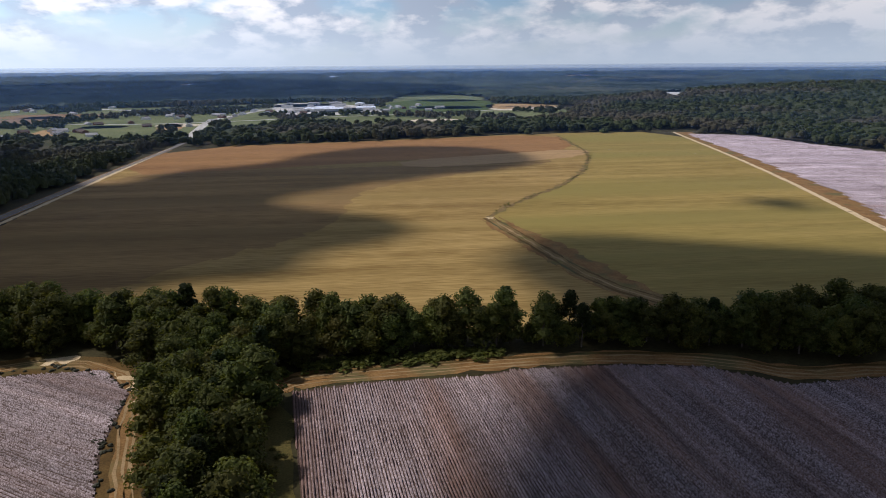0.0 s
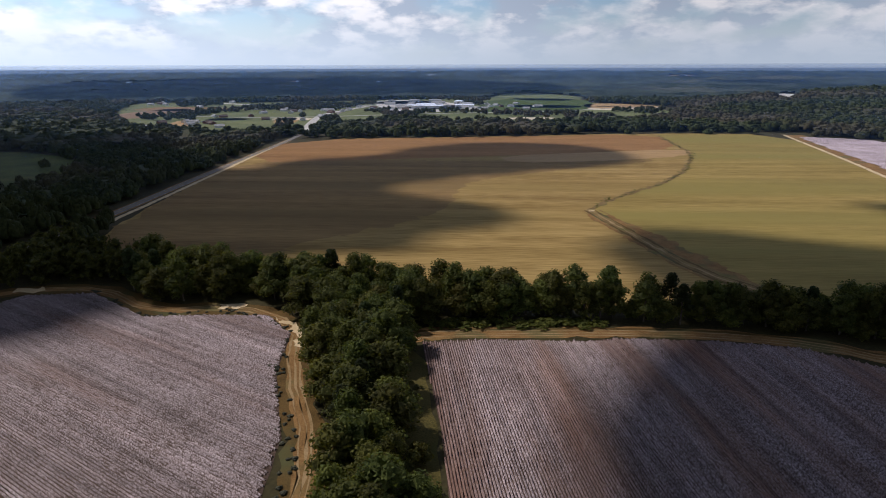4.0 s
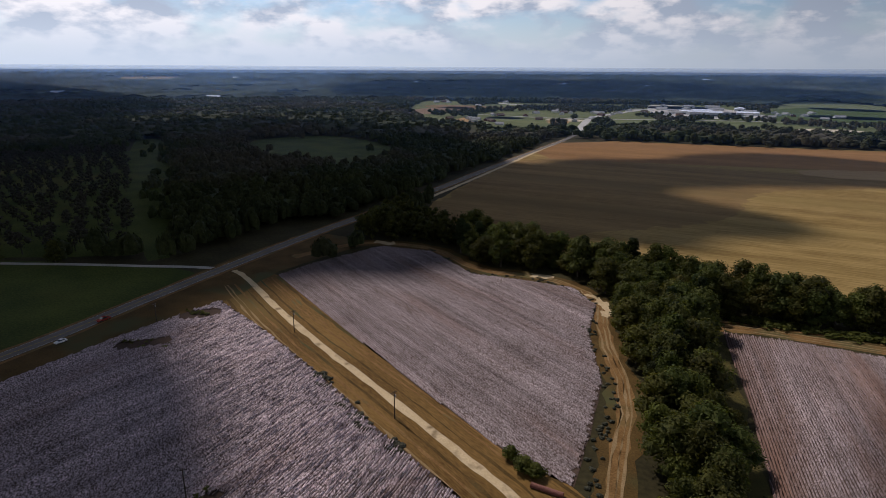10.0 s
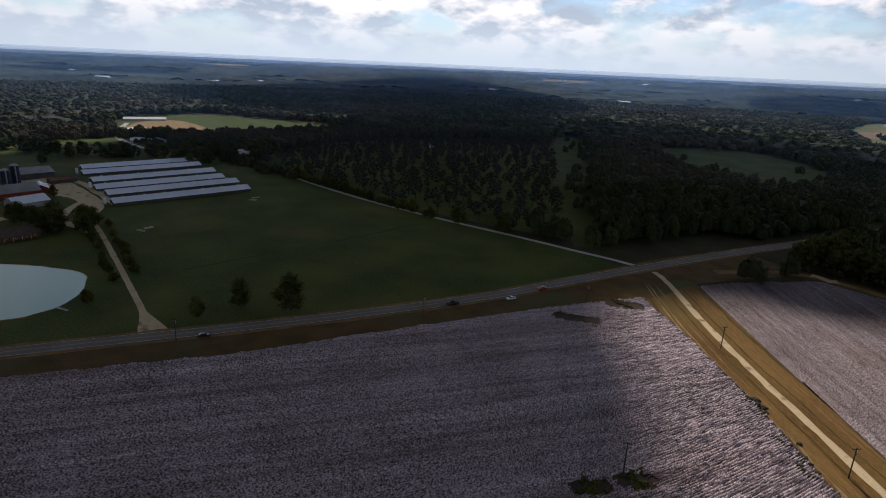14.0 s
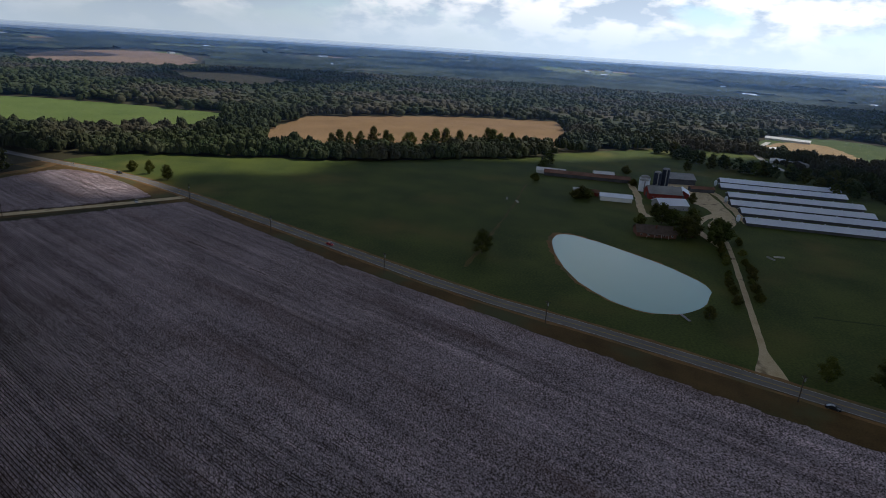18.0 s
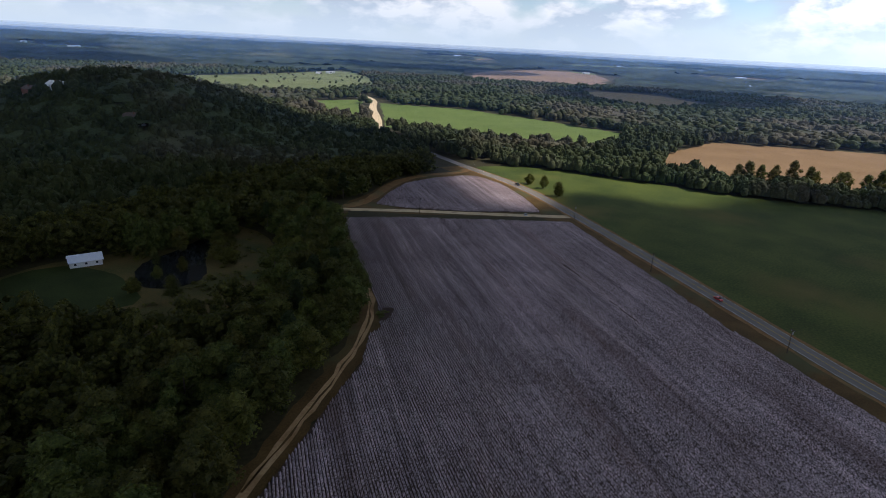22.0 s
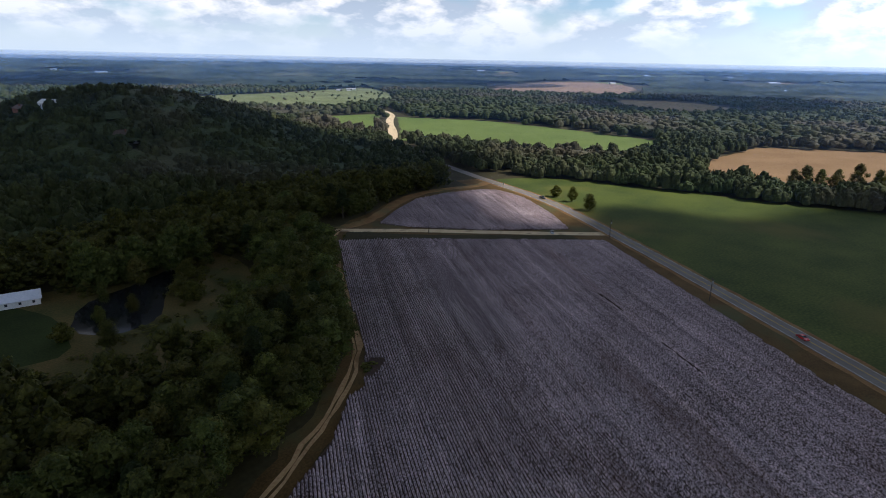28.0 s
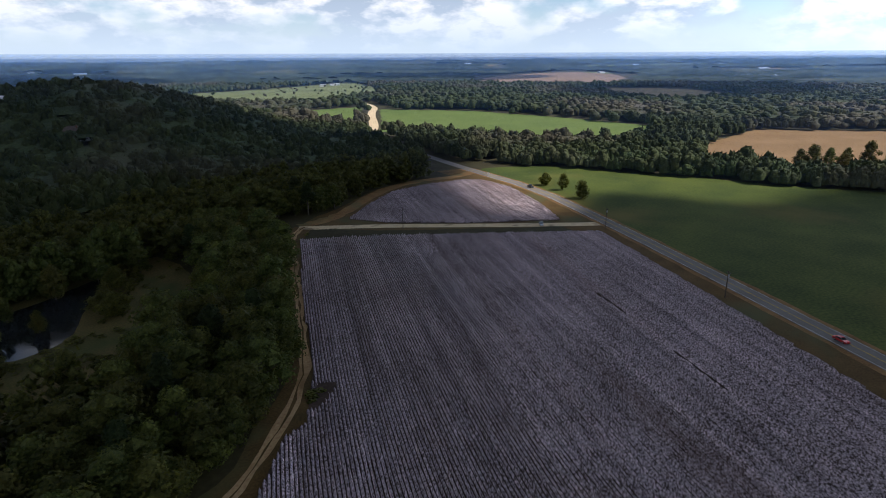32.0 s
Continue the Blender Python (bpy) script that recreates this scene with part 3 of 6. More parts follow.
# ---------------------------------------------------------------- ground
def build_ground():
    radii = [0, 60, 150, 300, 450, 600, 750, 900, 1050, 1200, 1400, 1600, 1800, 2000, 2250, 2500, 2700, 2900, 3150, 3400, 3650, 3900, 4200, 4500, 4750, 4900]
    seg = 144
    verts, faces = [(-50, 0, rise(-50, 0))], []
    for r in radii[1:]:
        for k in range(seg):
            a = 2 * math.pi * k / seg
            x, y = -50 + r * math.cos(a), r * math.sin(a)
            verts.append((x, y, rise(x, y)))
    for k in range(seg):
        faces.append((0, 1 + k, 1 + (k + 1) % seg))
    for i in range(len(radii) - 2):
        for k in range(seg):
            a, b = 1 + i * seg + k, 1 + i * seg + (k + 1) % seg
            faces.append((a, a + seg, b + seg, b))
    ob = mesh_object("ground", verts, faces, FOREST_FLOOR, smooth=True)
    tagged(ob, "wide flat dark green woodland ground up to the horizon", "ground", kind="structure")


build_ground()
patch("field_harvested", BROWN, 0.06, STUBBLE, "large yellow stubble field after harvest", ragged=1.0)
GREEN_SIDE = [(612, 872), (571, 774), (538, 689), (452, 584), (386, 525), (296, 474), (259, 441), (251, 357), (245, 295), (257, 239), (326, 208), (420, 168), (485, 299), (557, 394), (645, 534), (810, 832), (634, 906)]
# browner crop with some cloud shade in the colour; lower edge follows the shade
patch("field_brown_side", [(-66, 575), (-86, 470), (-76, 412), (-33, 380), (20, 388), (62, 424), (112, 440), (158, 480), (176, 530), (215, 592), (356, 628), (442, 640), (470, 668), (285, 690), (120, 755), (-16, 775)], 0.08, BROWN_STUBBLE, "half of the stubble field, browner in crop and cloud shade", ragged=5.0)
patch("field_green_side", GREEN_SIDE, 0.09, STUBBLE_GREEN, "greener weedy half of the stubble field", ragged=1.0)
patch("field_bare_soil", REDDISH, 0.10, RED_SOIL, "reddish brown bare tilled soil strip", ragged=1.5)
patch("field_pale_strip", PALE, 0.14, PALE_SOIL, "pale tan tilled strip of soil", ragged=2)
patch("pasture", PASTURE_O, 0.05, PASTURE, "dark green grazed cattle pasture", "pasture")
patch("lane_field", LANE_FIELD, 0.05, DRYGRASS, "golden dry mown grass beside the lane", "grass")
patch("tan_field", TAN, 0.06, TAN_SOIL, "bare tan harvested field between trees", smooth=0, ragged=4)
patch("hay_meadow", GREEN_1, 0.06, GRASS_BRIGHT, "bright green hay meadow beside the road", "meadow", smooth=0, ragged=3)
patch("hay_meadow", GREEN_2, 0.06, GRASS_BRIGHT, "long bright green hay meadow", "meadow", smooth=0, ragged=3)
patch("far_meadow", MEADOW_O, 0.06, MEADOW, "pale green meadow dotted with trees", "meadow")
patch("open_wood_grass", OPEN_WOOD, 0.045, PASTURE, "dark grass under scattered trees", "grass")
patch("clearing", CLEARING, 0.06, PASTURE, "dark green grassy ride through the woods", "clearing")
patch("wood_field", LENS, 0.06, PASTURE, "dull green field enclosed by woods")
patch("swamp_glade", SWAMP_GLADE, 0.05, GLADE, "brown and green grassy glade in the woods", "clearing")
patch("farm_meadow", MEADOW_FARM, 0.06, GRASS_BRIGHT_SHADE, "green meadow behind the farm", "meadow")
patch("far_farm_yard", [(-939, 270), (-1048, 329), (-1067, 401), (-959, 396), (-849, 375), (-809, 319), (-796, 268), (-844, 257)], 0.09, RUT, "grey gravel yard round the far farm", "yard", ragged=3)
strip("far_farm_lane", [(-1038, 315), (-911, 252), (-799, 233), (-717, 244)], 7, 0.11, CONCRETE, "pale lane curving to the far farm", "lane")
for o, m, w in zip(FAR_FIELDS, (FALLOW, MUD), ("dull pinkish", "dull brown")):
    cx, cy = np.mean(o, 0)
    o = [(cx + (x - cx) * 0.9, cy + (y - cy) * 0.9) for x, y in o]
    patch("distant_field", o, 0.06, m, "distant %s open field" % w, ragged=4)
patch("town_ground", TOWN, 0.06, MEADOW, "pale grassy open ground round the town", "ground", ragged=8)
strip("verge", [(x + 9, y - 4) for x, y in ROAD[2:11]], 30, 0.08, VERGE, "rust-brown rough grass verge of the road", "verge", ragged=1.0)
patch("junction_verge", JUNCTION, 0.065, VERGE, "rusty rough grass round the road junction", "verge")
patch("corner_verge", CORNER, 0.055, VERGE, "rusty rough grass round the corner field", "verge")
patch("grass_strip", [(81, 251), (72, 192), (62, 140), (51, 92), (38, 103), (44, 150), (50, 200), (62, 242)], 0.07, WEEDY, "green weedy grass strip between trees and cotton", "grass", ragged=1.5)
strip("road", ROAD, 8.0, 0.16, ASPHALT, "worn grey two-lane asphalt road", crown=0.05)
strip("side_road", SIDE_ROAD, 4.0, 0.12, CONCRETE, "narrow pale grey country road")
strip("lane", LANE_1, 3.2, 0.12, LANE, "pale gravel farm lane between cotton fields", "lane", ragged=0.4)
strip("lane", LANE_2, 6.5, 0.12, LANE, "pale sandy lane from the road to the woods", "lane", ragged=0.3)
strip("track_side", TRACK_3, lambda f: 11 if f < 0.45 else 9, 0.085, VERGE, "bare brown soil beside the track", "track", ragged=2.0)
strip("track", TRACK_3, 3.0, 0.12, TRACK_SAND, "sandy track along the edge of the woods", "track", ragged=0.8)
strip("headland", HEADLAND_C, 11, 0.09, DIRT, "bare brown dirt headland of the cotton field", "track", ragged=1.5)
strip("track_side", TRACK_B, 14, 0.075, VERGE, "rough brown grass beside the dirt track", "track", ragged=2.0)
strip("track", TRACK_B, 6, 0.09, DIRT, "rutted brown dirt track along the trees", "track", ragged=1.0)
strip("track", TRACK_LEFT, 4.5, 0.18, LANE, "pale sandy track along the harvested field", "track", ragged=0.6)
strip("headland", [(x + 13, y - 8) for x, y in TRACK_RIGHT], 28, 0.11, DIRT, "bare brown headland beside the pale track", "track", ragged=2.5)
strip("track", TRACK_RIGHT, 5, 0.18, LANE, "straight pale track between two fields", "track", ragged=0.6)
strip("ditch", DRAIN, 5, 0.18, MUD, "winding weedy drainage line across the field", "ditch", ragged=3)
patch("washout", [(248, 433), (249, 414), (244, 373), (242, 334), (243, 304), (244, 266), (261, 260), (266, 314), (268, 361), (266, 427)], 0.17, DIRT, "broad strip of bare washed soil", "soil", ragged=2.5, step=4)
strip("ditch", DITCH, lambda f: 8 + 7 * f, 0.19, MUD, "broad muddy brown washed-out strip", "ditch", ragged=3)
CORNER_BACK = [(-305, -364), (-324, -365), (-341, -374), (-371, -394), (-400, -408), (-430, -409), (-457, -402), (-481, -409)]
strip("track", CORNER_BACK, 8, 0.10, DIRT, "curved dirt track behind the corner field", "track", ragged=1.2)


def beside(line, off):
    pts = resample(chaikin(line, False, 1), 6, False)
    out = []
    for i, p in enumerate(pts):
        d = pts[min(i + 1, len(pts) - 1)] - pts[max(i - 1, 0)]
        d = d / (np.linalg.norm(d) + 1e-9)
        out.append((p[0] - d[1] * off, p[1] + d[0] * off))
    return out


# wheel ruts and painted lines
for off, wid, m in ((-7, 1.2, DIRT), (-3.5, 1.6, VERGE), (0.5, 1.2, RUT), (4, 1.5, VERGE), (8, 1.2, DIRT)):
    strip("washout_line", beside(DITCH, off), wid, 0.215, m, "line of washed soil in the muddy strip", "rut", ragged=1.0, smooth=0)
for off, wid, m in ((-13.5, 0.6, RUT), (-11.6, 0.6, RUT), (-8.0, 1.0, DIRT), (9.0, 0.7, DIRT), (11.0, 0.7, DIRT), (-17.0, 1.6, VERGE), (14.5, 1.8, VERGE), (5.0, 0.8, VERGE), (-5.0, 0.9, VERGE)):
    strip("wheel_rut", beside(LANE_1[2:], off), wid, 0.10, m, "worn wheel rut in the dry grass", "rut", ragged=0.5, smooth=0)
for line, offs, m, wid in ((TRACK_B[2:], (-1.6, 0.5, 2.2), RUT, 0.6), (HEADLAND_C, (-3.5, -1.2, 1.5), RUT, 0.6), (TRACK_3[:7], (0.1,), VERGE, 0.4), (HEADLAND_C, (3.2,), VERGE, 1.4)):
    for off in offs:
        strip("wheel_rut", beside(line, off), wid, 0.155, m, "worn wheel rut in the track", "rut", ragged=0.6, smooth=0)
for off, wid, m in ((-3.6, 0.12, WHITE_PAINT), (3.6, 0.12, WHITE_PAINT), (-0.16, 0.14, YELLOW_PAINT), (0.16, 0.14, YELLOW_PAINT)):
    strip("road_line", beside(ROAD[2:15], off), wid, 0.26, m, "painted line on the asphalt", "road marking", ragged=0.0, smooth=0)
for off in (-5.2, 5.2):
    strip("shoulder", beside(ROAD[2:15], off), 2.0, 0.13, DIRT, "brown gravel shoulder of the road", "shoulder", ragged=0.5, smooth=0)
for o in ([(31, 261), (35, 258), (38, 268), (36, 278), (31, 284), (26, 291), (22, 294), (27, 283), (32, 273)], [(-3, 311), (7, 307), (9, 313), (-1, 316)], [(-100, 358), (-88, 359), (-89, 364), (-100, 364)], [(254, 437), (262, 435), (264, 441), (257, 443)], [(12, 112), (20, 114), (21, 129), (14, 128)]):
    patch("sand_patch", o, 0.20, LANE, "bare patch of pale sand", "sand", smooth=0, ragged=2.4, step=1.5)
strip("farm_lane", FARM_LANE, lambda f: 2.8 + 11 * max(0.0, 0.12 - f) / 0.12, 0.12, LANE, "pale sandy farm lane to the farmyard", "lane")
patch("farmyard", YARD, 0.10, LANE, "pale bare gravel farmyard", "yard")
cx, cy = np.mean(POND, 0)
patch("pond_bank", [(cx + (x - cx) * 1.03 - 1.2, cy + (y - cy) * 1.03 - 1.5) for x, y in POND], 0.10, DIRT, "bare brown bank of the pond", "bank", smooth=2, ragged=1.2, step=3)
patch("pond", POND, 0.12, POND_WATER, "milky pale blue-green farm pond", "pond", smooth=2, ragged=0.4)
patch("swamp_water", SWAMP, 0.12, DARK_WATER, "black still swamp water among trees", "water", smooth=2)
# lawn painted dark for the shade of the trees round it
patch("shed_lawn", [(-109, -297), (-151, -286), (-160, -296), (-157, -335), (-138, -354), (-114, -344)], 0.09, LAWN, "lawn by the shed, its green darkened for tree shade", "lawn")
for line in ([(-492, 119), (-528, 121), (-577, 124), (-606, 121)], [(-507, 114), (-517, 105), (-493, 88), (-466, 76), (-446, 80), (-425, 83)], [(-536, 100), (-564, 99), (-584, 97)], [(-604, 53), (-552, 53), (-499, 46), (-486, 51)]):
    strip("yard_path", line, 5.5, 0.13, LANE, "pale worn vehicle path in the farmyard", "path", ragged=0.8)
strip("cattle_path", [(-560, -38), (-461, -47), (-389, -57), (-341, -63)], 1.6, 0.11, GLADE, "faint worn cattle path in the pasture", "path", ragged=0.8)
strip("cattle_path", [(-326, 96), (-325, 141), (-321, 194), (-322, 256)], 1.4, 0.11, LAWN, "narrow dark drain line across the pasture", "path", ragged=0.8)
strip("far_road", ROAD_N, 12, 0.16, LANE, "pale road leaving through the woods")


# ---------------------------------------------------------------- cotton
def cotton(name, outline, angle, spacing, z, label, step=1.9, seed=0, gaps=(), guide=None, **look_of):
    """Rows of clumpy plants on bare soil; the rows follow a guide line that bends from one heading to the next."""
    patch(name + "_soil", outline, z, COTTON_SOIL, "brown soil under the cotton rows", "soil", smooth=0, ragged=0.3)
    rng = np.random.default_rng(seed)
    turns = angle if isinstance(angle, list) else [(0, angle), (1, angle)]
    angle = turns[len(turns) // 2][1]
    o = np.array(outline, float)
    a0 = radians(angle)
    along_u = o @ np.array((math.cos(a0), math.sin(a0)))
    start = guide if guide else o[along_u.argmin()]
    n = int(1.35 * (along_u.max() - along_u.min()) / step) + 8
    head = np.radians(np.interp(np.arange(n) * step, [t[0] for t in turns], [t[1] for t in turns]))
    gx = start[0] + np.concatenate([[0], np.cumsum(np.cos(head[:-1]) * step)]) - 4 * step * math.cos(head[0])
    gy = start[1] + np.concatenate([[0], np.cumsum(np.sin(head[:-1]) * step)]) - 4 * step * math.sin(head[0])
    nx, ny = np.sin(head), -np.cos(head)
    reach = np.hypot(*(o.max(0) - o.min(0)))
    V, Fc, base = [], [], 0
    for v in np.arange(-reach, reach, spacing):
        x, y = gx + nx * v, gy + ny * v
        shift = rng.uniform(-0.5, 0.5, n)
        x, y = x + np.cos(head) * shift, y + np.sin(head) * shift
        keep = inside(x, y, outline)
        if keep.sum() < 3:
            continue
        w = spacing * 0.37 * rng.uniform(0.78, 1.2, n)
        hgt = rng.uniform(0.34, 0.92, n)
        off = rng.uniform(-0.15, 0.15, n)
        for dv, zz in ((-w, 0 * hgt), (off, hgt), (w, 0 * hgt)):
            V.append(np.stack([x + nx * dv, y + ny * dv, z + 0.02 + zz], 1))
        i = np.nonzero(keep[:-1] & keep[1:])[0]
        for s in (0, 1):
            p = base + s * n + i
            Fc.append(np.stack([p, p + n, p + n + 1, p + 1], 1))
        base += 3 * n
    V, Fc = np.concatenate(V), np.concatenate(Fc)
    mid = V[Fc].mean(1)
    lost = np.zeros(len(Fc), bool)
    for line, width in gaps:
        lost |= near_line(mid[:, 0], mid[:, 1], line, width)
    Fc = Fc[~lost]
    used = np.unique(Fc)
    slot = np.zeros(len(V), np.int64)
    slot[used] = np.arange(len(used))
    V, Fc = V[used], slot[Fc]
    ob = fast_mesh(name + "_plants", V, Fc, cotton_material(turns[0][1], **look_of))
    return tagged(ob, label, "cotton", kind="stuff")


def fast_mesh(name, verts, quads, mat):
    me = bpy.data.meshes.new(name)
    k = quads.shape[1]
    me.vertices.add(len(verts)); me.loops.add(quads.size); me.polygons.add(len(quads))
    me.vertices.foreach_set("co", np.asarray(verts, np.float32).ravel())
    me.loops.foreach_set("vertex_index", np.asarray(quads, np.int32).ravel())
    me.polygons.foreach_set("loop_start", np.arange(0, quads.size, k, dtype=np.int32))
    me.update(calc_edges=True)
    me.validate()
    me.materials.append(mat)
    return new(name, me)


cotton("cotton_road", COTTON_A, [(0, 60.4), (200, 61.1), (330, 63.2), (450, 66), (560, 74.3), (700, 80)], 0.88, 0.10, "rows of open white cotton beside the road", seed=1, guide=(-449, -317),
       gaps=[([(-94, 103), (-90, 108)], 3.0), ([(-87, 115), (-83, 119)], 3.0), ([(-164, 198), (-151, 205)], 4), ([(-155, 232), (-147, 236)], 5), ([(-333, -209), (-325, -193)], 0.5), ([(-311, -170), (-300, -150)], 0.5), ([(-228, -222), (-222, -218)], 2.6), ([(-338, -325), (-334, -322)], 4)])
# lane and east cotton: colour lowered to offset the direct sun on them
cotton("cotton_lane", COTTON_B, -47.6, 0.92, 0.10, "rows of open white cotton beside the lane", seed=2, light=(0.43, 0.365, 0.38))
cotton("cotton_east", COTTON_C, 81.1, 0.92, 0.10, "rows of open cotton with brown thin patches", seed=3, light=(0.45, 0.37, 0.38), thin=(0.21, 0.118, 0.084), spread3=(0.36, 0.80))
cotton("cotton_corner", COTTON_D, 61.5, 0.92, 0.10, "small corner of white cotton by the woods", seed=4)
cotton("cotton_far", COTTON_F, -23, 3.0, 0.10, "distant pale field of ripe cotton", step=6, seed=5)

# ---------------------------------------------------------------- clouds overhead, whose shade lies on the land
def cloud_material():
    m = bpy.data.materials.new("grey cloud")
    m.use_nodes = True
    n, l = m.node_tree.nodes, m.node_tree.links
    n.clear()
    out, mix, d, t = n.new("ShaderNodeOutputMaterial"), n.new("ShaderNodeMixShader"), n.new("ShaderNodeBsdfDiffuse"), n.new("ShaderNodeBsdfTranslucent")
    d.inputs["Color"].default_value, t.inputs["Color"].default_value = (0.40, 0.41, 0.43, 1), (0.13, 0.135, 0.145, 1)
    mix.inputs["Fac"].default_value = 0.5
    l.new(d.outputs[0], mix.inputs[1]); l.new(t.outputs[0], mix.inputs[2]); l.new(mix.outputs[0], out.inputs[0])
    return m


CLOUD = cloud_material()
CLOUD_BASE = 620.0


def cloud(shade, seed):
    """A flat-based cumulus whose shade has the given outline on the ground."""
    rng = random.Random(seed)
    sx, sy = SUN_TO.x / SUN_TO.z * CLOUD_BASE, SUN_TO.y / SUN_TO.z * CLOUD_BASE
    pts = resample(chaikin(shade, True, 2), 22, True)
    pts = [(p[0] + sx + 13 * bumpfield(p[0], p[1], 0.02, seed), p[1] + sy + 13 * bumpfield(p[0], p[1], 0.02, seed + 9)) for p in pts]
    n = len(pts)
    tris = tessellate_polygon([[Vector((x, y, 0)) for x, y in pts]])
    V = [(x, y, CLOUD_BASE + 8 * bumpfield(x, y, 0.01, 2)) for x, y in pts] + [(x, y, CLOUD_BASE + 14 + 10 * bumpfield(x, y, 0.03, 5)) for x, y in pts]
    Fc = [tuple(t) for t in tris] + [tuple(n + k for k in t) for t in tris] + [(k, (k + 1) % n, n + (k + 1) % n, n + k) for k in range(n)]
    ob = mesh_object("cloud", V, Fc, CLOUD)
    return tagged(ob, "broad grey flat-based cumulus cloud, unseen overhead", "cloud", kind="structure")


# its unseen south-east part is added only to cut sky light
cloud([(-166, 261), (-134, 187), (-87, 138), (-63, 107), (22, 25), (199, -53), (700, -167), (907, -965), (300, -1400), (-150, -1200), (-360, -860), (-527, -599), (-533, -457), (-482, -419),
       (-446, -389), (-420, -361), (-406, -328), (-406, -296), (-437, -289), (-460, -296), (-480, -296), (-498, -281), (-512, -262), (-508, -241), (-521, -222), (-559, -214), (-616, -194),
       (-649, -136), (-678, -58), (-705, 12), (-817, 139), (-838, 253), (-853, 391), (-920, 726), (-690, 1150), (-267, 1102), (-110, 1000), (-90, 800), (-4, 700), (45, 779), (148, 780),
       (223, 854), (342, 879), (470, 778), (423, 646), (357, 631), (250, 620), (191, 610), (131, 596), (117, 565), (163, 505), (193, 473), (192, 435), (157, 423), (122, 414), (109, 379),
       (52, 393), (21, 381), (-40, 380), (-30, 314), (-57, 324), (-86, 303), (-117, 293), (-132, 283), (-144, 263)], 3)
cloud([(222, 345), (258, 392), (279, 383), (286, 383), (360, 324), (394, 291), (437, 259), (560, 120), (419, -55), (120, -70), (100, 10), (86, 120), (105, 177), (130, 210), (171, 230), (203, 271), (212, 318)], 6)
cloud([(470, 413), (507, 400), (512, 369), (480, 354), (459, 377)], 16)


cloud([(-827, 2170), (-136, 2210), (459, 2259), (1092, 2158), (1461, 2775), (904, 3541), (-41, 3833), (-1063, 3614)], 8)
cloud([(-1250, 560), (-940, 620), (-760, 1120), (-900, 1500), (-1802, 2357), (-2831, 2738), (-2098, 1071), (-1804, 600)], 10)
cloud([(-1351, -479), (-1102, -829), (-1589, -1095), (-2093, -887), (-1996, -518)], 12)
cloud([(-457, -1950), (-1024, -2098), (-915, -3056), (-144, -3326), (377, -2413)], 14)


# more unseen clouds, put at random to lay shade on the far land
rng = random.Random(19)
for k in range(9):
    a, r = radians(20 + 29 * k + rng.uniform(-8, 8)), rng.uniform(2500, 3500)
    cx, cy, w1, w2 = -50 + r * math.cos(a), r * math.sin(a), rng.uniform(180, 480), rng.uniform(140, 330)
    cloud([(cx - w1 * math.sin(a) * math.cos(q) + w2 * math.cos(a) * math.sin(q), cy + w1 * math.cos(a) * math.cos(q) + w2 * math.sin(a) * math.sin(q)) for q in (0, 0.7, 1.5, 2.4, 3.1, 3.9, 4.7, 5.5)], 20 + k)


def horizon_backdrop():
    """A glowing ring that stands in for the last blue haze on the rim of the land."""
    m = bpy.data.materials.new("glowing horizon ring")
    m.use_nodes = True
    n, l = m.node_tree.nodes, m.node_tree.links
    n.clear()
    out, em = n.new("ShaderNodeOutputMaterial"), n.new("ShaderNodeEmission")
    # haze put in as emitted pale blue, no lamp stands here
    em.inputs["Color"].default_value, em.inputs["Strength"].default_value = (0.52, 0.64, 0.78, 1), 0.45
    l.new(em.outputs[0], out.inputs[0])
    seg = 180
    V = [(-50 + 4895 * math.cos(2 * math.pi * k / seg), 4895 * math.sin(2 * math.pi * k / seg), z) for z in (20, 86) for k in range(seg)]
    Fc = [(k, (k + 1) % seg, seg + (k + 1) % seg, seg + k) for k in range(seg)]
    tagged(mesh_object("backdrop", V, Fc, m), "glowing pale blue ring standing in for horizon haze", "horizon", kind="structure")


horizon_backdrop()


def haze_veil(radius, share):
    """Added see-through blue wall that scatters daylight like humid air, thicker towards the horizon."""
    m = bpy.data.materials.new("haze sheet")
    m.use_nodes = True
    n, l = m.node_tree.nodes, m.node_tree.links
    n.clear()
    out, thin, both = n.new("ShaderNodeOutputMaterial"), n.new("ShaderNodeMixShader"), n.new("ShaderNodeMixShader")
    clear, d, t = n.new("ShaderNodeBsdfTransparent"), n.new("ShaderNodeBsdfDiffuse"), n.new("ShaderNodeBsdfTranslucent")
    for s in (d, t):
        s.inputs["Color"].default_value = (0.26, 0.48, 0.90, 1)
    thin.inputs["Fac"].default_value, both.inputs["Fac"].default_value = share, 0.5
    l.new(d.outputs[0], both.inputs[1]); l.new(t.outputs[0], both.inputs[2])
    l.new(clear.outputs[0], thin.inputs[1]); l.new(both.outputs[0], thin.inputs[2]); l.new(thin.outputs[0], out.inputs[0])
    seg = 120
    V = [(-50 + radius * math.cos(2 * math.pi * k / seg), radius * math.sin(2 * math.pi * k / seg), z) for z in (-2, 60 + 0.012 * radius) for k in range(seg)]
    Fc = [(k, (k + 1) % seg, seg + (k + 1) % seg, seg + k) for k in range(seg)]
    tagged(mesh_object("haze", V, Fc, m), "see-through blue sheet standing in for distant haze", "haze", kind="structure")


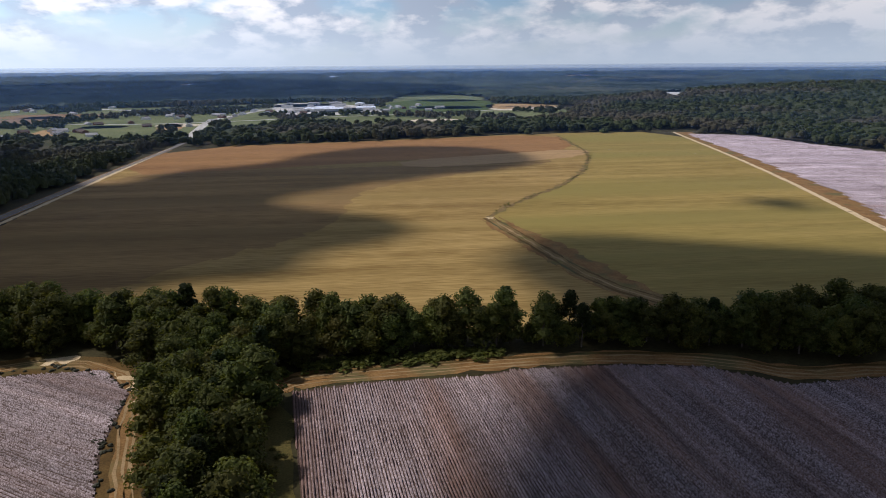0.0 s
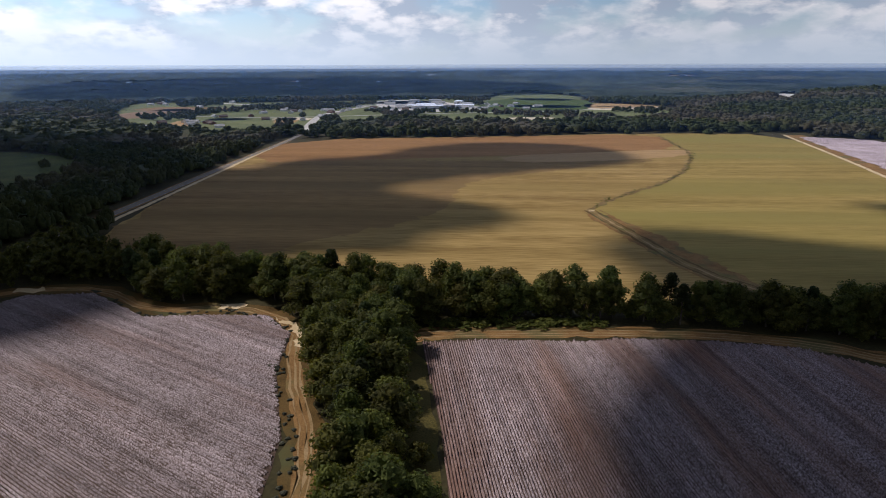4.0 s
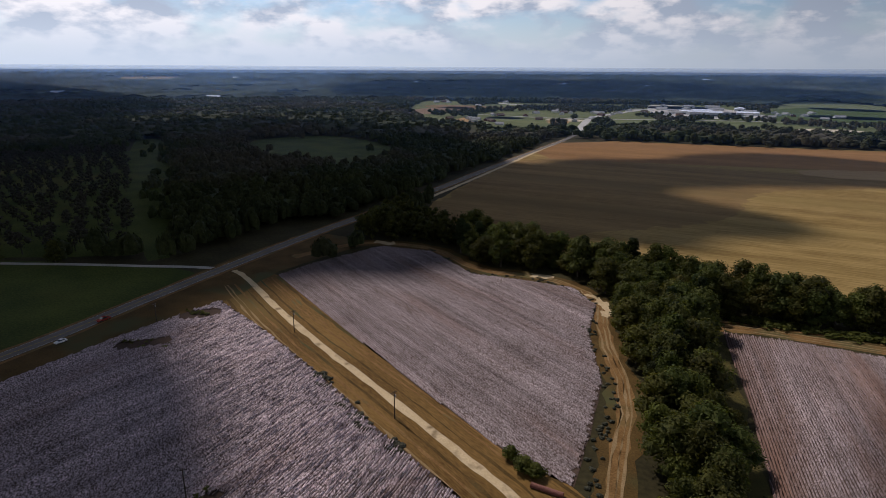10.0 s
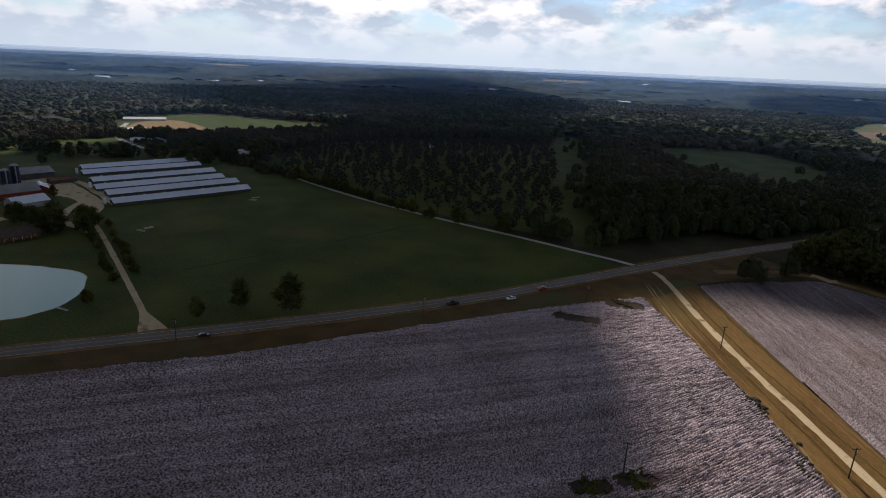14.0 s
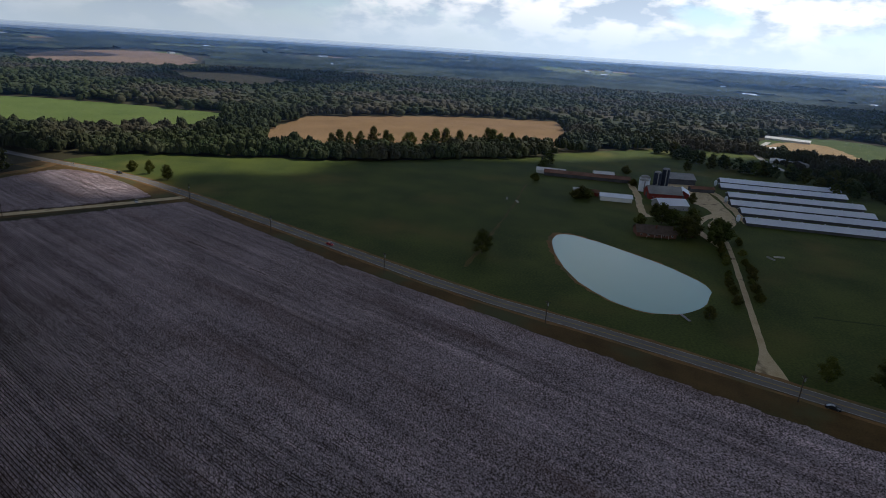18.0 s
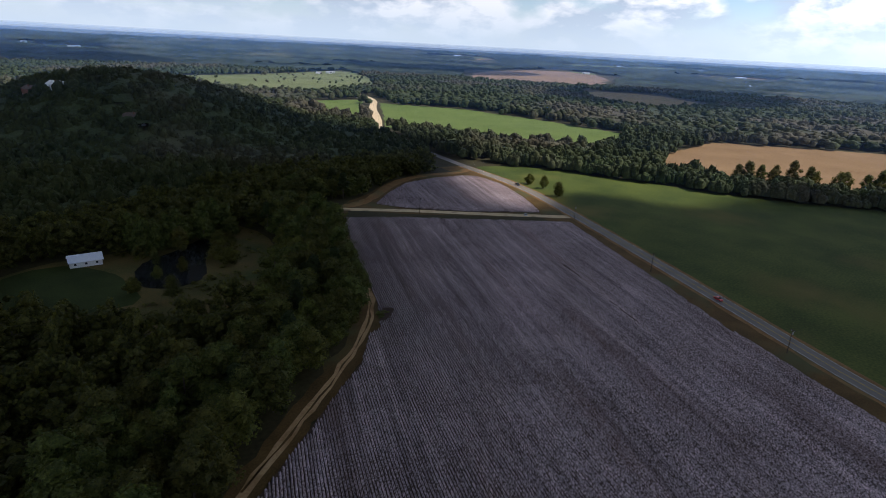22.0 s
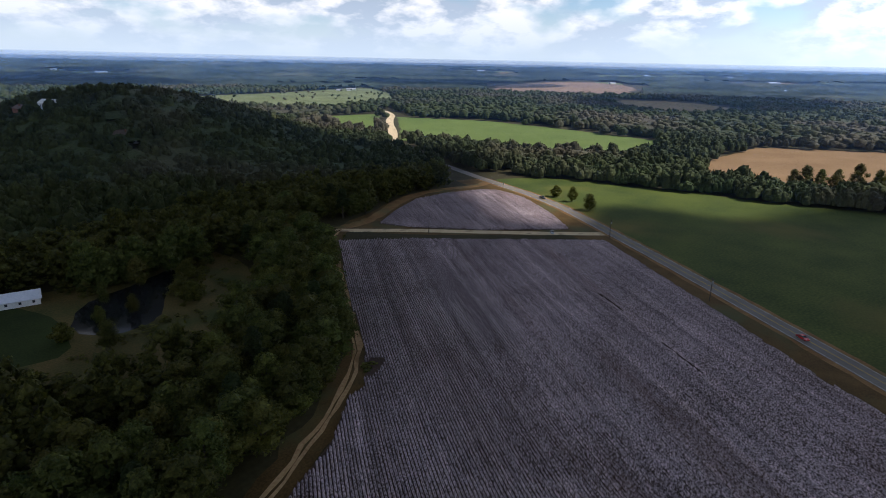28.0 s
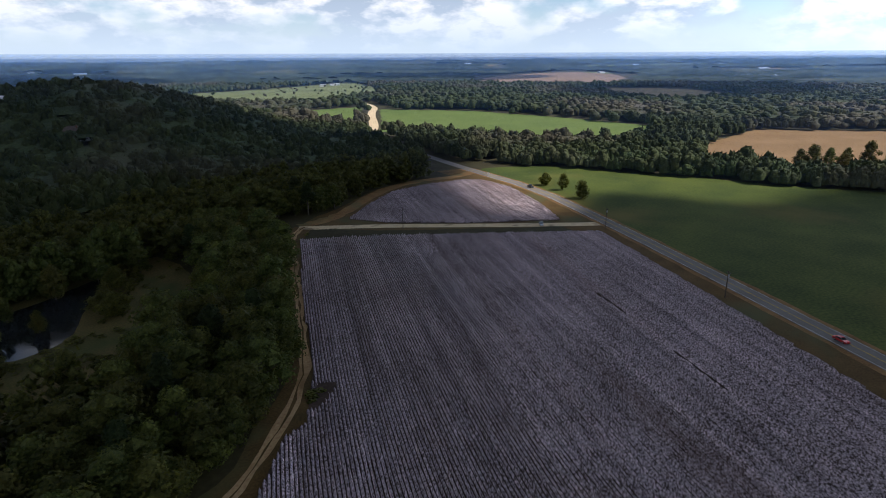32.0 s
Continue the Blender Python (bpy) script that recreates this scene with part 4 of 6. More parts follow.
# walls stacked outwards, so the imitated haze grows with distance
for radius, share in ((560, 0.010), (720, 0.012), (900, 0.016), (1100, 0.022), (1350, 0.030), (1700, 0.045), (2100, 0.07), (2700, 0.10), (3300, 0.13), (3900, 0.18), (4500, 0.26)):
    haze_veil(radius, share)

# ---------------------------------------------------------------- trees
def crown_arrays(seed, height, radius, pine=False, lumps=15, leaves=46, leaf=1.0, low=0.30):
    """A crown of many leaf sprays round uneven lumps, with gaps between them."""
    rng = random.Random(seed)
    V, Fc = [], []
    bottom = height * (low if not pine else 0.42)
    for k in range(lumps):
        f = (k + 0.5) / lumps
        z = bottom + (height - bottom) * f * 0.92
        prof = math.sin(math.pi * min(1, 0.18 + 0.80 * f)) if not pine else (1.05 - f)
        a = k * 2.4 + rng.uniform(-0.5, 0.5)
        rr = radius * prof * rng.uniform(0.35, 0.85)
        c = Vector((rr * math.cos(a), rr * math.sin(a), z))
        s = radius * rng.uniform(0.34, 0.55) * (1 if not pine else 0.75)
        core = len(V)
        for d in ((1, 0, 0), (-1, 0, 0), (0, 1, 0), (0, -1, 0), (0, 0, 1), (0, 0, -1)):
            V.append(c + Vector(d) * s * rng.uniform(0.6, 0.85))
        Fc += [(core + i, core + j, core + m) for i, j, m in ((0, 2, 4), (2, 1, 4), (1, 3, 4), (3, 0, 4), (2, 0, 5), (1, 2, 5), (3, 1, 5), (0, 3, 5))]
        for _ in range(leaves):
            d = Vector((rng.gauss(0, 1), rng.gauss(0, 1), rng.gauss(0.35, 0.9))).normalized()
            p = c + Vector((d.x * s, d.y * s, d.z * s * 0.85)) * rng.uniform(0.78, 1.14)
            nrm = (d + Vector((rng.uniform(-.7, .7), rng.uniform(-.7, .7), rng.uniform(-.3, .7)))).normalized()
            t1 = (Matrix.Rotation(rng.uniform(0, 6.28), 3, nrm) @ nrm.orthogonal().normalized())
            t2 = nrm.cross(t1)
            w, h = leaf * rng.uniform(0.32, 0.70), leaf * rng.uniform(0.40, 0.90)
            b = len(V)
            V += [p - t1 * w, p - t2 * h * 0.6, p + t1 * w, p + t2 * h - nrm * 0.25]
            Fc += [(b, b + 1, b + 2), (b, b + 2, b + 3)]
    return np.array([tuple(v) for v in V]), np.array(Fc)


def crown_mesh(name, mat, *args, **kw):
    V, Fc = crown_arrays(*args, **kw)
    me = bpy.data.meshes.new(name)
    me.from_pydata(V.tolist(), [], Fc.tolist())
    me.materials.append(mat)
    return me


def trunk_mesh(name, seed, height, radius):
    rng = random.Random(seed)
    bm = bmesh.new()
    tube(bm, (0, 0, -0.3), (0.1, 0.1, height * 0.35), 0.28, 0.2, 7)
    tube(bm, (0.1, 0.1, height * 0.34), (0, 0.2, height * 0.75), 0.2, 0.08, 6)
    for k in range(5):
        a = k * 1.3 + rng.uniform(0, 0.6)
        z = height * rng.uniform(0.25, 0.5)
        tube(bm, (0.1, 0.1, z), (radius * 0.6 * math.cos(a), radius * 0.6 * math.sin(a), z + height * 0.22), 0.11, 0.04, 5)
    me = bpy.data.meshes.new(name)
    bm.to_mesh(me)
    bm.free()
    me.materials.append(BARK)
    return me


TREE_KINDS = []
for k, (nm, hh, rr, mm, pine, what) in enumerate([
        ("tall_oak", 16, 5.6, 0, False, "tall dense dark green oak in the wood"), ("oak", 14, 5.0, 0, False, "broad dark green oak in the wood"),
        ("hickory", 13, 4.6, 1, False, "yellowish green hardwood tree in the wood"), ("poplar", 18, 5.2, 0, False, "very tall round-topped green hardwood tree"),
        ("pine", 17, 3.8, 2, True, "tall dark pine with a narrow crown"), ("sapling", 8, 3.6, 1, False, "low bushy yellow-green young tree")]):
    TREE_KINDS.append((nm, crown_mesh("crown", LEAF[mm], 40 + k, hh, rr, pine, 17, 84, 0.60, 0.14), trunk_mesh("trunk", 60 + k, hh, rr), what))


def tree(x, y, kind, size, turn, group="trees of the wood", label="", wide=1.0):
    nm, crown, trunk, what = TREE_KINDS[kind]
    e = new(nm)
    e.matrix_basis = Matrix.Translation((x, y, rise(x, y))) @ Matrix.Rotation(turn, 4, "Z") @ Matrix.Diagonal((size * wide, size * wide, size, 1))
    tagged(e, label or what, "tree", group)
    for nm, me in (("trunk", trunk), ("crown", crown)):
        o = new(nm, me)
        o.parent = e
    return e


def blocked(px, py):
    bad = np.zeros(len(px), bool)
    for o in NO_TREES:
        bad |= inside(px, py, o)
    for line, d in NO_TREE_LINES:
        bad |= near_line(px, py, line, d)
    return bad


BELT_ZONE = [(-167, 337), (-150, 406), (-107, 459), (-76, 406), (-33, 373), (34, 332), (110, 289), (198, 250), (271, 224), (329, 199), (420, 162), (399, 124), (284, 183), (238, 210), (162, 254), (120, 263),
             (88, 270), (77, 257), (70, 236), (59, 200), (54, 165), (48, 112), (28, 118), (40, 190), (37, 237), (41, 281), (7, 318), (-30, 320), (-58, 360), (-96, 369), (-126, 360)]
WOOD_ZONE = [(-56, -115), (-135, -171), (-191, -207), (-224, -233), (-244, -261), (-285, -338), (-309, -368), (-343, -382), (-367, -389), (-393, -397), (-472, -400), (-441, -459), (-307, -457), (-185, -412), (-107, -382),
             (-51, -296), (-13, -178)]


def scatter(zone, spacing, seed):
    rng = np.random.default_rng(seed)
    z = np.array(zone)
    gx, gy = np.meshgrid(np.arange(z[:, 0].min(), z[:, 0].max(), spacing), np.arange(z[:, 1].min(), z[:, 1].max(), spacing * 0.87))
    gx = gx + (np.arange(gx.shape[0]) % 2)[:, None] * spacing / 2
    px = gx.ravel() + rng.uniform(-0.38, 0.38, gx.size) * spacing
    py = gy.ravel() + rng.uniform(-0.38, 0.38, gx.size) * spacing
    ok = inside(px, py, zone)
    return px[ok], py[ok], rng


def woods(name, px, py, radius, height, templates, mat, label, seed):
    rng = np.random.default_rng(seed)
    V, Fc, base = [], [], 0
    for x, y in zip(px, py):
        tv, tf = templates[rng.integers(len(templates))]
        a, s, hh = rng.uniform(0, 6.28), radius * rng.uniform(0.75, 1.3), height * rng.uniform(0.7, 1.2)
        c, sn = math.cos(a), math.sin(a)
        V.append(np.stack([x + s * (tv[:, 0] * c - tv[:, 1] * sn), y + s * (tv[:, 0] * sn + tv[:, 1] * c), rise(x, y) + hh * tv[:, 2]], 1))
        Fc.append(tf + base)
        base += len(tv)
    ob = fast_mesh(name, np.concatenate(V), np.concatenate(Fc), mat)
    ob.data.polygons.foreach_set("use_smooth", [True] * len(ob.data.polygons))
    tagged(ob, label, "woods", kind="stuff")


def lumpy_crown(seed, lumps, sprays, spray, sides=6):
    """Rounded leafy humps crowded into one crown, with loose sprays on them; radius and height are 1."""
    rng = random.Random(seed)
    V, Fc = [], []
    for k in range(lumps):
        a = k * 2.4 + rng.uniform(-0.4, 0.4)
        q = math.sqrt(k / max(1, lumps - 1)) * 0.62
        c = Vector((q * math.cos(a), q * math.sin(a), (0.66 - 0.34 * q if lumps > 1 else 0.42) + rng.uniform(-0.06, 0.06)))
        s = rng.uniform(0.42, 0.58) if lumps > 1 else 1.0
        zs = s * 0.58 if lumps > 1 else 0.55
        b, spin = len(V), rng.uniform(0, 6.28)
        for ring_z, ring_r in ((-1.0, 0.8), (0.05, 1.0), (0.62, 0.74)):
            for j in range(sides):
                t = spin + 2 * math.pi * (j + 0.5 * (ring_z > 0.5)) / sides
                f = ring_r * s * rng.uniform(0.76, 1.22)
                V.append(c + Vector((f * math.cos(t), f * math.sin(t), ring_z * zs * rng.uniform(0.85, 1.15))))
        V.append(c + Vector((rng.uniform(-0.1, 0.1) * s, rng.uniform(-0.1, 0.1) * s, zs)))
        for m in range(2):
            for j in range(sides):
                p, q2 = b + m * sides + j, b + m * sides + (j + 1) % sides
                Fc += [(p, q2, q2 + sides), (p, q2 + sides, p + sides)]
        Fc += [(b + 2 * sides + j, b + 2 * sides + (j + 1) % sides, b + 3 * sides) for j in range(sides)]
        for _ in range(sprays):
            d = Vector((rng.gauss(0, 1), rng.gauss(0, 1), rng.gauss(0.6, 0.6))).normalized()
            p = c + Vector((d.x * s, d.y * s, d.z * zs)) * rng.uniform(0.92, 1.06)
            t1 = Matrix.Rotation(rng.uniform(0, 6.28), 3, d) @ d.orthogonal().normalized()
            t2, w, n0 = d.cross(t1), spray * rng.uniform(0.6, 1.3), len(V)
            V += [p - t1 * w, p + t1 * w - d * 0.04, p + t2 * w * 1.4 + d * 0.05]
            Fc.append((n0, n0 + 1, n0 + 2))
    return np.array([tuple(v) for v in V]), np.array(Fc)


def unit(V, Fc, height, radius):
    return V / np.array((radius, radius, height)), Fc


T_NEAR = [unit(*crown_arrays(s, 15, 5.2, s == 84, 11, 17, 1.15, 0.1), 15, 5.2) for s in range(80, 86)]
T_MID = [lumpy_crown(s, 5, 10, 0.16, 5) for s in range(90, 97)]
T_FINE = [lumpy_crown(s, 7, 16, 0.125, 6) for s in range(130, 138)]


def thin_tree(seed):
    """A half-bare tree: a straight stem under a high loose crown."""
    V, Fc = crown_arrays(seed, 15, 4.6, False, 8, 15, 1.1, 0.34)
    stem = np.array([(x, y, z) for z in (0, 9) for x, y in ((-0.2, -0.2), (0.2, -0.2), (0.2, 0.2), (-0.2, 0.2))])
    side = [(k, (k + 1) % 4, 4 + (k + 1) % 4) for k in range(4)] + [(k, 4 + (k + 1) % 4, 4 + k) for k in range(4)]
    return np.concatenate([V, stem]), np.concatenate([Fc, np.array(side) + len(V)])


T_THIN = [unit(*thin_tree(s), 15, 4.6) for s in range(140, 146)]
T_WEED = [unit(*crown_arrays(s, 15, 5.2, False, 4, 7, 3.2, 0.05), 15, 5.2) for s in range(120, 125)]
T_WIDE = [lumpy_crown(s, 2, 5, 0.17, 5) for s in range(110, 118)]

# the edge trees that the camera passes are things; the wood behind them is one mass
rest_x, rest_y = [], []
for zone, spacing, seed, edge in ((BELT_ZONE, 8.0, 11, None), (WOOD_ZONE, 8.2, 12, TRACK_3)):
    px, py, rng = scatter(zone, spacing, seed)
    keep = ~blocked(px, py)
    px, py = px[keep], py[keep]
    near = near_line(px, py, edge, 42) if edge else (px > -45) & (px < 330)
    for x, y in zip(px[near], py[near]):
        kind = int(rng.choice(6, p=[0.24, 0.20, 0.23, 0.16, 0.05, 0.12]))
        grown = 1.0 if edge else 1.18
        tree(x, y, kind, grown * rng.uniform(0.78, 1.15), rng.uniform(0, 6.28), wide=rng.uniform(1.1, 1.35))
    rest_x += list(px[~near]); rest_y += list(py[~near])
woods("inner_wood", rest_x, rest_y, 5.6, 15, T_NEAR, LEAF[0], "dense dark green hardwood canopy", 30)


def ring(r0, r1, spacing, seed):
    rng = np.random.default_rng(seed)
    n = int(2 * r1 / spacing) + 1
    g = (np.arange(n) - n / 2) * spacing
    gx, gy = np.meshgrid(g, g)
    px = gx.ravel() + rng.uniform(-0.45, 0.45, gx.size) * spacing - 50
    py = gy.ravel() + rng.uniform(-0.45, 0.45, gx.size) * spacing
    r = np.hypot(px + 50, py)
    # the arc that the camera never turns to stays bare
    ang = np.degrees(np.arctan2(py, px + 50)) % 360
    ok = (r > r0) & (r < r1) & (ang > 10) & (ang < 284)
    px, py = px[ok], py[ok]
    bad = blocked(px, py) | inside(px, py, BELT_ZONE) | inside(px, py, WOOD_ZONE) | near_line(px, py, [(42, 95), (52, 190), (66, 246), (90, 266), (162, 250), (240, 214)], 18) | near_line(px, py, TRACK_3[1:], 18)
    return px[~bad], py[~bad]


px, py = ring(110, 560, 11.6, 20)
woods("hill_woods", px, py, 6.6, 15.5, T_FINE, FAR_LEAF, "dense dark green hardwood canopy on the slope", 33)
px, py = ring(560, 950, 12.3, 21)
woods("near_woods", px, py, 7.3, 14.5, T_MID, FAR_LEAF, "dense dark green mixed woodland canopy", 31)
px, py = ring(950, 2140, 19.5, 22)
woods("middle_woods", px, py, 13.2, 15.5, T_WIDE, FAR_LEAF, "continuous distant dark woodland", 32)


def understorey(name, r0, r1, step, height, seed, inset):
    """Low leaves that close the gaps between the crowns."""
    n = int(2 * r1 / step)
    g = (np.arange(n + 1) - n / 2) * step
    x, y = (q.ravel() for q in np.meshgrid(g - 50, g))
    z = np.array([rise(p, q) + height * (0.85 + 0.5 * bumpfield(p, q, 0.05, seed)) for p, q in zip(x, y)])
    k = (np.arange(n)[:, None] * (n + 1) + np.arange(n)[None, :]).ravel()
    quads = np.stack([k, k + 1, k + n + 2, k + n + 1], 1)
    cx, cy = x[quads].mean(1), y[quads].mean(1)
    r, ang = np.hypot(cx + 50, cy), np.degrees(np.arctan2(cy, cx + 50)) % 360
    keep = (r > r0) & (r < r1) & (ang > 10) & (ang < 284) & ~inside(cx, cy, BELT_ZONE) & ~inside(cx, cy, WOOD_ZONE)
    for d in (0, 1, 2, 3):
        q = np.nonzero(keep)[0]
        sx, sy = ((inset, 0), (-inset, 0), (0, inset), (0, -inset))[d]
        keep[q] &= ~blocked(cx[q] + sx, cy[q] + sy)
    quads = quads[keep]
    used = np.unique(quads)
    slot = np.zeros(len(x), np.int64)
    slot[used] = np.arange(len(used))
    ob = fast_mesh(name, np.stack([x, y, z], 1)[used], slot[quads], FAR_LEAF)
    ob.data.polygons.foreach_set("use_smooth", [True] * len(ob.data.polygons))
    tagged(ob, "low shaded leaves between the tree crowns", "undergrowth", kind="stuff")


understorey("near_undergrowth", 110, 950, 12, 9.5, 2, 22)
understorey("middle_undergrowth", 950, 2140, 20, 11.0, 3, 34)

# farms and clearings scattered through the far woods
rng = random.Random(91)
FAR_CLEAR = []
for k in range(58):
    a, r = radians(rng.uniform(12, 282)), rng.uniform(2280, 4300)
    cx, cy, w1, w2 = -50 + r * math.cos(a), r * math.sin(a), rng.uniform(60, 330), rng.uniform(50, 130) * r / 3000
    o = [(cx - w1 * math.sin(a) * math.cos(q) + w2 * math.cos(a) * math.sin(q), cy + w1 * math.cos(a) * math.cos(q) + w2 * math.sin(a) * math.sin(q)) for q in [i * 0.785 + rng.uniform(-0.25, 0.25) for i in range(8)]]
    FAR_CLEAR.append((cx, cy, o))
    patch("far_clearing", o, 0.3, rng.choice([MEADOW, MEADOW, TAN_SOIL, PALE_SOIL, GRASS_BRIGHT, MEADOW]), "distant open field among the woods", smooth=0, ragged=6, step=20)
NO_TREES += [c[2] for c in FAR_CLEAR]


def canopy_sheet():
    """Far off the tree tops close into one uneven roof of leaves."""
    radii = np.concatenate([np.arange(2080, 3000, 24), np.arange(3000, 4890, 36)])
    angles = np.radians(np.arange(8, 287, 0.55))
    rr, aa = np.meshgrid(radii, angles, indexing="ij")
    x, y = -50 + rr * np.cos(aa), rr * np.sin(aa)
    z = np.array([rise(p, q) + 8 + 11.0 * bumpfield(p, q, 0.031, 1) + 5.0 * bumpfield(p, q, 0.008, 6) + 6.0 * bumpfield(p, q, 0.09, 3) for p, q in zip(x.ravel(), y.ravel())])
    m, n = rr.shape
    k = (np.arange(m - 1)[:, None] * n + np.arange(n - 1)[None, :]).ravel()
    quads = np.stack([k, k + n, k + n + 1, k + 1], 1)
    cx, cy = x.ravel()[quads].mean(1), y.ravel()[quads].mean(1)
    ob = fast_mesh("far_woods", np.stack([x.ravel(), y.ravel(), z], 1), quads[~blocked(cx, cy)], PINE_FAR)
    tagged(ob, "far dark pine woodland reaching the horizon", "woods", kind="stuff")


canopy_sheet()


# ---------------------------------------------------------------- buildings
def prism(bm, profile, y0, y1):
    """A closed outline in x and z, drawn out along y."""
    a = [bm.verts.new((x, y0, z)) for x, z in profile]
    b = [bm.verts.new((x, y1, z)) for x, z in profile]
    n = len(profile)
    for k in range(n):
        bm.faces.new((a[k], a[(k + 1) % n], b[(k + 1) % n], b[k]))
    bm.faces.new(a[::-1]); bm.faces.new(b)
    bmesh.ops.recalc_face_normals(bm, faces=bm.faces)


def gable(name, label, category, width, length, eave, ridge, wall, roof, windows=0, doors=(), overhang=0.6, chimney=False, porch=False, vents=0, fans=0, group=""):
    """A gabled building along its own y, standing at the origin."""
    e = tagged(new(name), label, category, group)
    w, l = width / 2, length / 2
    bm = bmesh.new()
    prism(bm, [(-w, -0.3), (w, -0.3), (w, eave), (0, ridge), (-w, eave)], -l, l)
    part("wall", bm, wall, e)
    slope = (ridge - eave) / w
    for s in (-1, 1):
        bm = bmesh.new()
        ex = w + overhang
        z = ridge + 0.08
        prism(bm, [(0, z), (s * ex, eave - slope * overhang + 0.08), (s * ex, eave - slope * overhang + 0.26), (0, z + 0.18)], -l - overhang, l + overhang)
        part("roof_slope", bm, roof, e)
    bm = bmesh.new()
    box(bm, -0.25, -l - overhang, ridge + 0.2, 0.25, l + overhang, ridge + 0.36)
    part("ridge_cap", bm, roof, e)
    for x, width_d, height_d in doors:
        bm = bmesh.new()
        box(bm, x - width_d / 2, -l - 0.09, 0, x + width_d / 2, -l - 0.02, height_d)
        part("door", bm, DARK_WALL, e)
    for k in range(windows):
        yy = -l + (k + 0.5) * length / windows
        for s in (-1, 1):
            bm = bmesh.new()
            x = s * (w + 0.04)
            box(bm, min(x, x - s * 0.1), yy - 0.55, 1.0, max(x, x - s * 0.1), yy + 0.55, 2.2)
            win = part("window", bm, WHITE_PAINT, e)
            bm = bmesh.new()
            x = s * (w + 0.07)
            box(bm, x - 0.015, yy - 0.45, 1.1, x + 0.015, yy + 0.45, 2.1)
            part("pane", bm, GLASS, win)
    for k in range(vents):
        bm = bmesh.new()
        yy = -l + (k + 0.5) * length / vents
        tube(bm, (0, yy, ridge + 0.3), (0, yy, ridge + 1.0), 0.45, 0.45, 8)
        part("roof_vent", bm, roof, e)
    for k in range(fans):
        bm = bmesh.new()
        xx = -w + (k + 0.5) * width / fans
        tube(bm, (xx, l + 0.02, 1.2), (xx, l + 0.5, 1.2), 0.7, 0.8, 10)
        part("exhaust_fan", bm, DARK_WALL, e)
    if chimney:
        bm = bmesh.new()
        box(bm, w * 0.3, -0.5, eave, w * 0.3 + 0.9, 0.5, ridge + 1.0)
        part("chimney", bm, BRICK, e)
    if porch:
        bm = bmesh.new()
        box(bm, w + overhang, -l * 0.6, eave - 0.35, w + 3.0, l * 0.6, eave - 0.2)
        part("porch_roof", bm, roof, e)
        for k in range(4):
            bm = bmesh.new()
            yy = -l * 0.55 + k * l * 1.1 / 3
            box(bm, w + 2.7, yy - 0.07, 0, w + 2.84, yy + 0.07, eave - 0.36)
            part("porch_post", bm, WHITE_PAINT, e)
    return e


def place(ob, x, y, turn=0.0, size=1.0):
    ob.matrix_basis = pose(x, y, rise(x, y), 0, 0, turn) @ Matrix.Diagonal((size, size, size, 1))
    return ob


def place_copy(ob, x, y, turn=0.0):
    return copy_thing(ob, pose(x, y, rise(x, y), 0, 0, turn))


# six long poultry houses
house = gable("poultry_house", "long low poultry house with a pale metal roof", "barn", 12.5, 102, 2.4, 4.6, DARK_WALL, TIN, doors=((0, 4, 2.6),), overhang=0.9, vents=7, fans=4, group="poultry houses")
ROWS = [(-491, 168, 98), (-522, 174, 102), (-548, 174, 101), (-580, 181, 101), (-619, 185, 104), (-647, 192, 128)]
place(house, ROWS[0][0], ROWS[0][1], -3)
for x, y, l in ROWS[1:]:
    place_copy(house, x, y, -3)
for x, y in ((-493, 112), (-556, 121), (-626, 131)):
    e = tagged(place(new("feed_bin"), x, y), "small pale steel feed bin on legs", "feed bin", "feed bins")
    bm = bmesh.new(); tube(bm, (0, 0, 2.2), (0, 0, 5.2), 1.3, 1.3, 12); part("drum", bm, TIN, e)
    bm = bmesh.new(); tube(bm, (0, 0, 5.2), (0, 0, 6.2), 1.35, 0.3, 12); part("lid", bm, TIN, e)
    bm = bmesh.new(); tube(bm, (0, 0, 1.0), (0, 0, 2.2), 0.3, 1.3, 12); part("hopper", bm, TIN, e)
    for k in range(4):
        a = math.pi / 4 + k * math.pi / 2
        bm = bmesh.new(); tube(bm, (1.2 * math.cos(a), 1.2 * math.sin(a), -0.2), (1.2 * math.cos(a), 1.2 * math.sin(a), 2.6), 0.07, 0.07, 5); part("leg", bm, CHROME, e)

place(gable("cattle_shed", "long low rust-brown cattle shed", "shed", 11, 76, 3.0, 4.8, DARK_WALL, RUST_TIN, doors=((0, 5, 2.8),), vents=3), -612, 15, -3)
place(gable("white_shed", "low white-roofed shed beside the cattle shed", "shed", 9, 26, 3.2, 5.0, WHITE_PAINT, WHITE_PAINT, doors=((0, 3, 2.6),)), -620, -17, -7)
place(gable("white_shed", "small white-roofed shed behind the cattle shed", "shed", 9, 18, 3.4, 5.6, WHITE_PAINT, WHITE_PAINT, doors=((0, 3, 2.6),)), -623, 31, 3)
place(gable("machine_shed", "white metal machine shed near the pond", "shed", 12, 24, 3.4, 5.0, WHITE_PAINT, TIN, doors=((0, 5, 3.0),)), -531, 32, -1)
place(gable("tool_shed", "small rusty tool shed by the fence", "shed", 7, 12, 2.8, 4.4, RED_PAINT, RUST_TIN, doors=((0, 2.4, 2.4),)), -542, 14, -5)
place(gable("tool_shed", "tiny white tool shed by the pasture", "shed", 5, 7, 2.5, 3.6, WHITE_PAINT, WHITE_PAINT), -549, 4, 8)
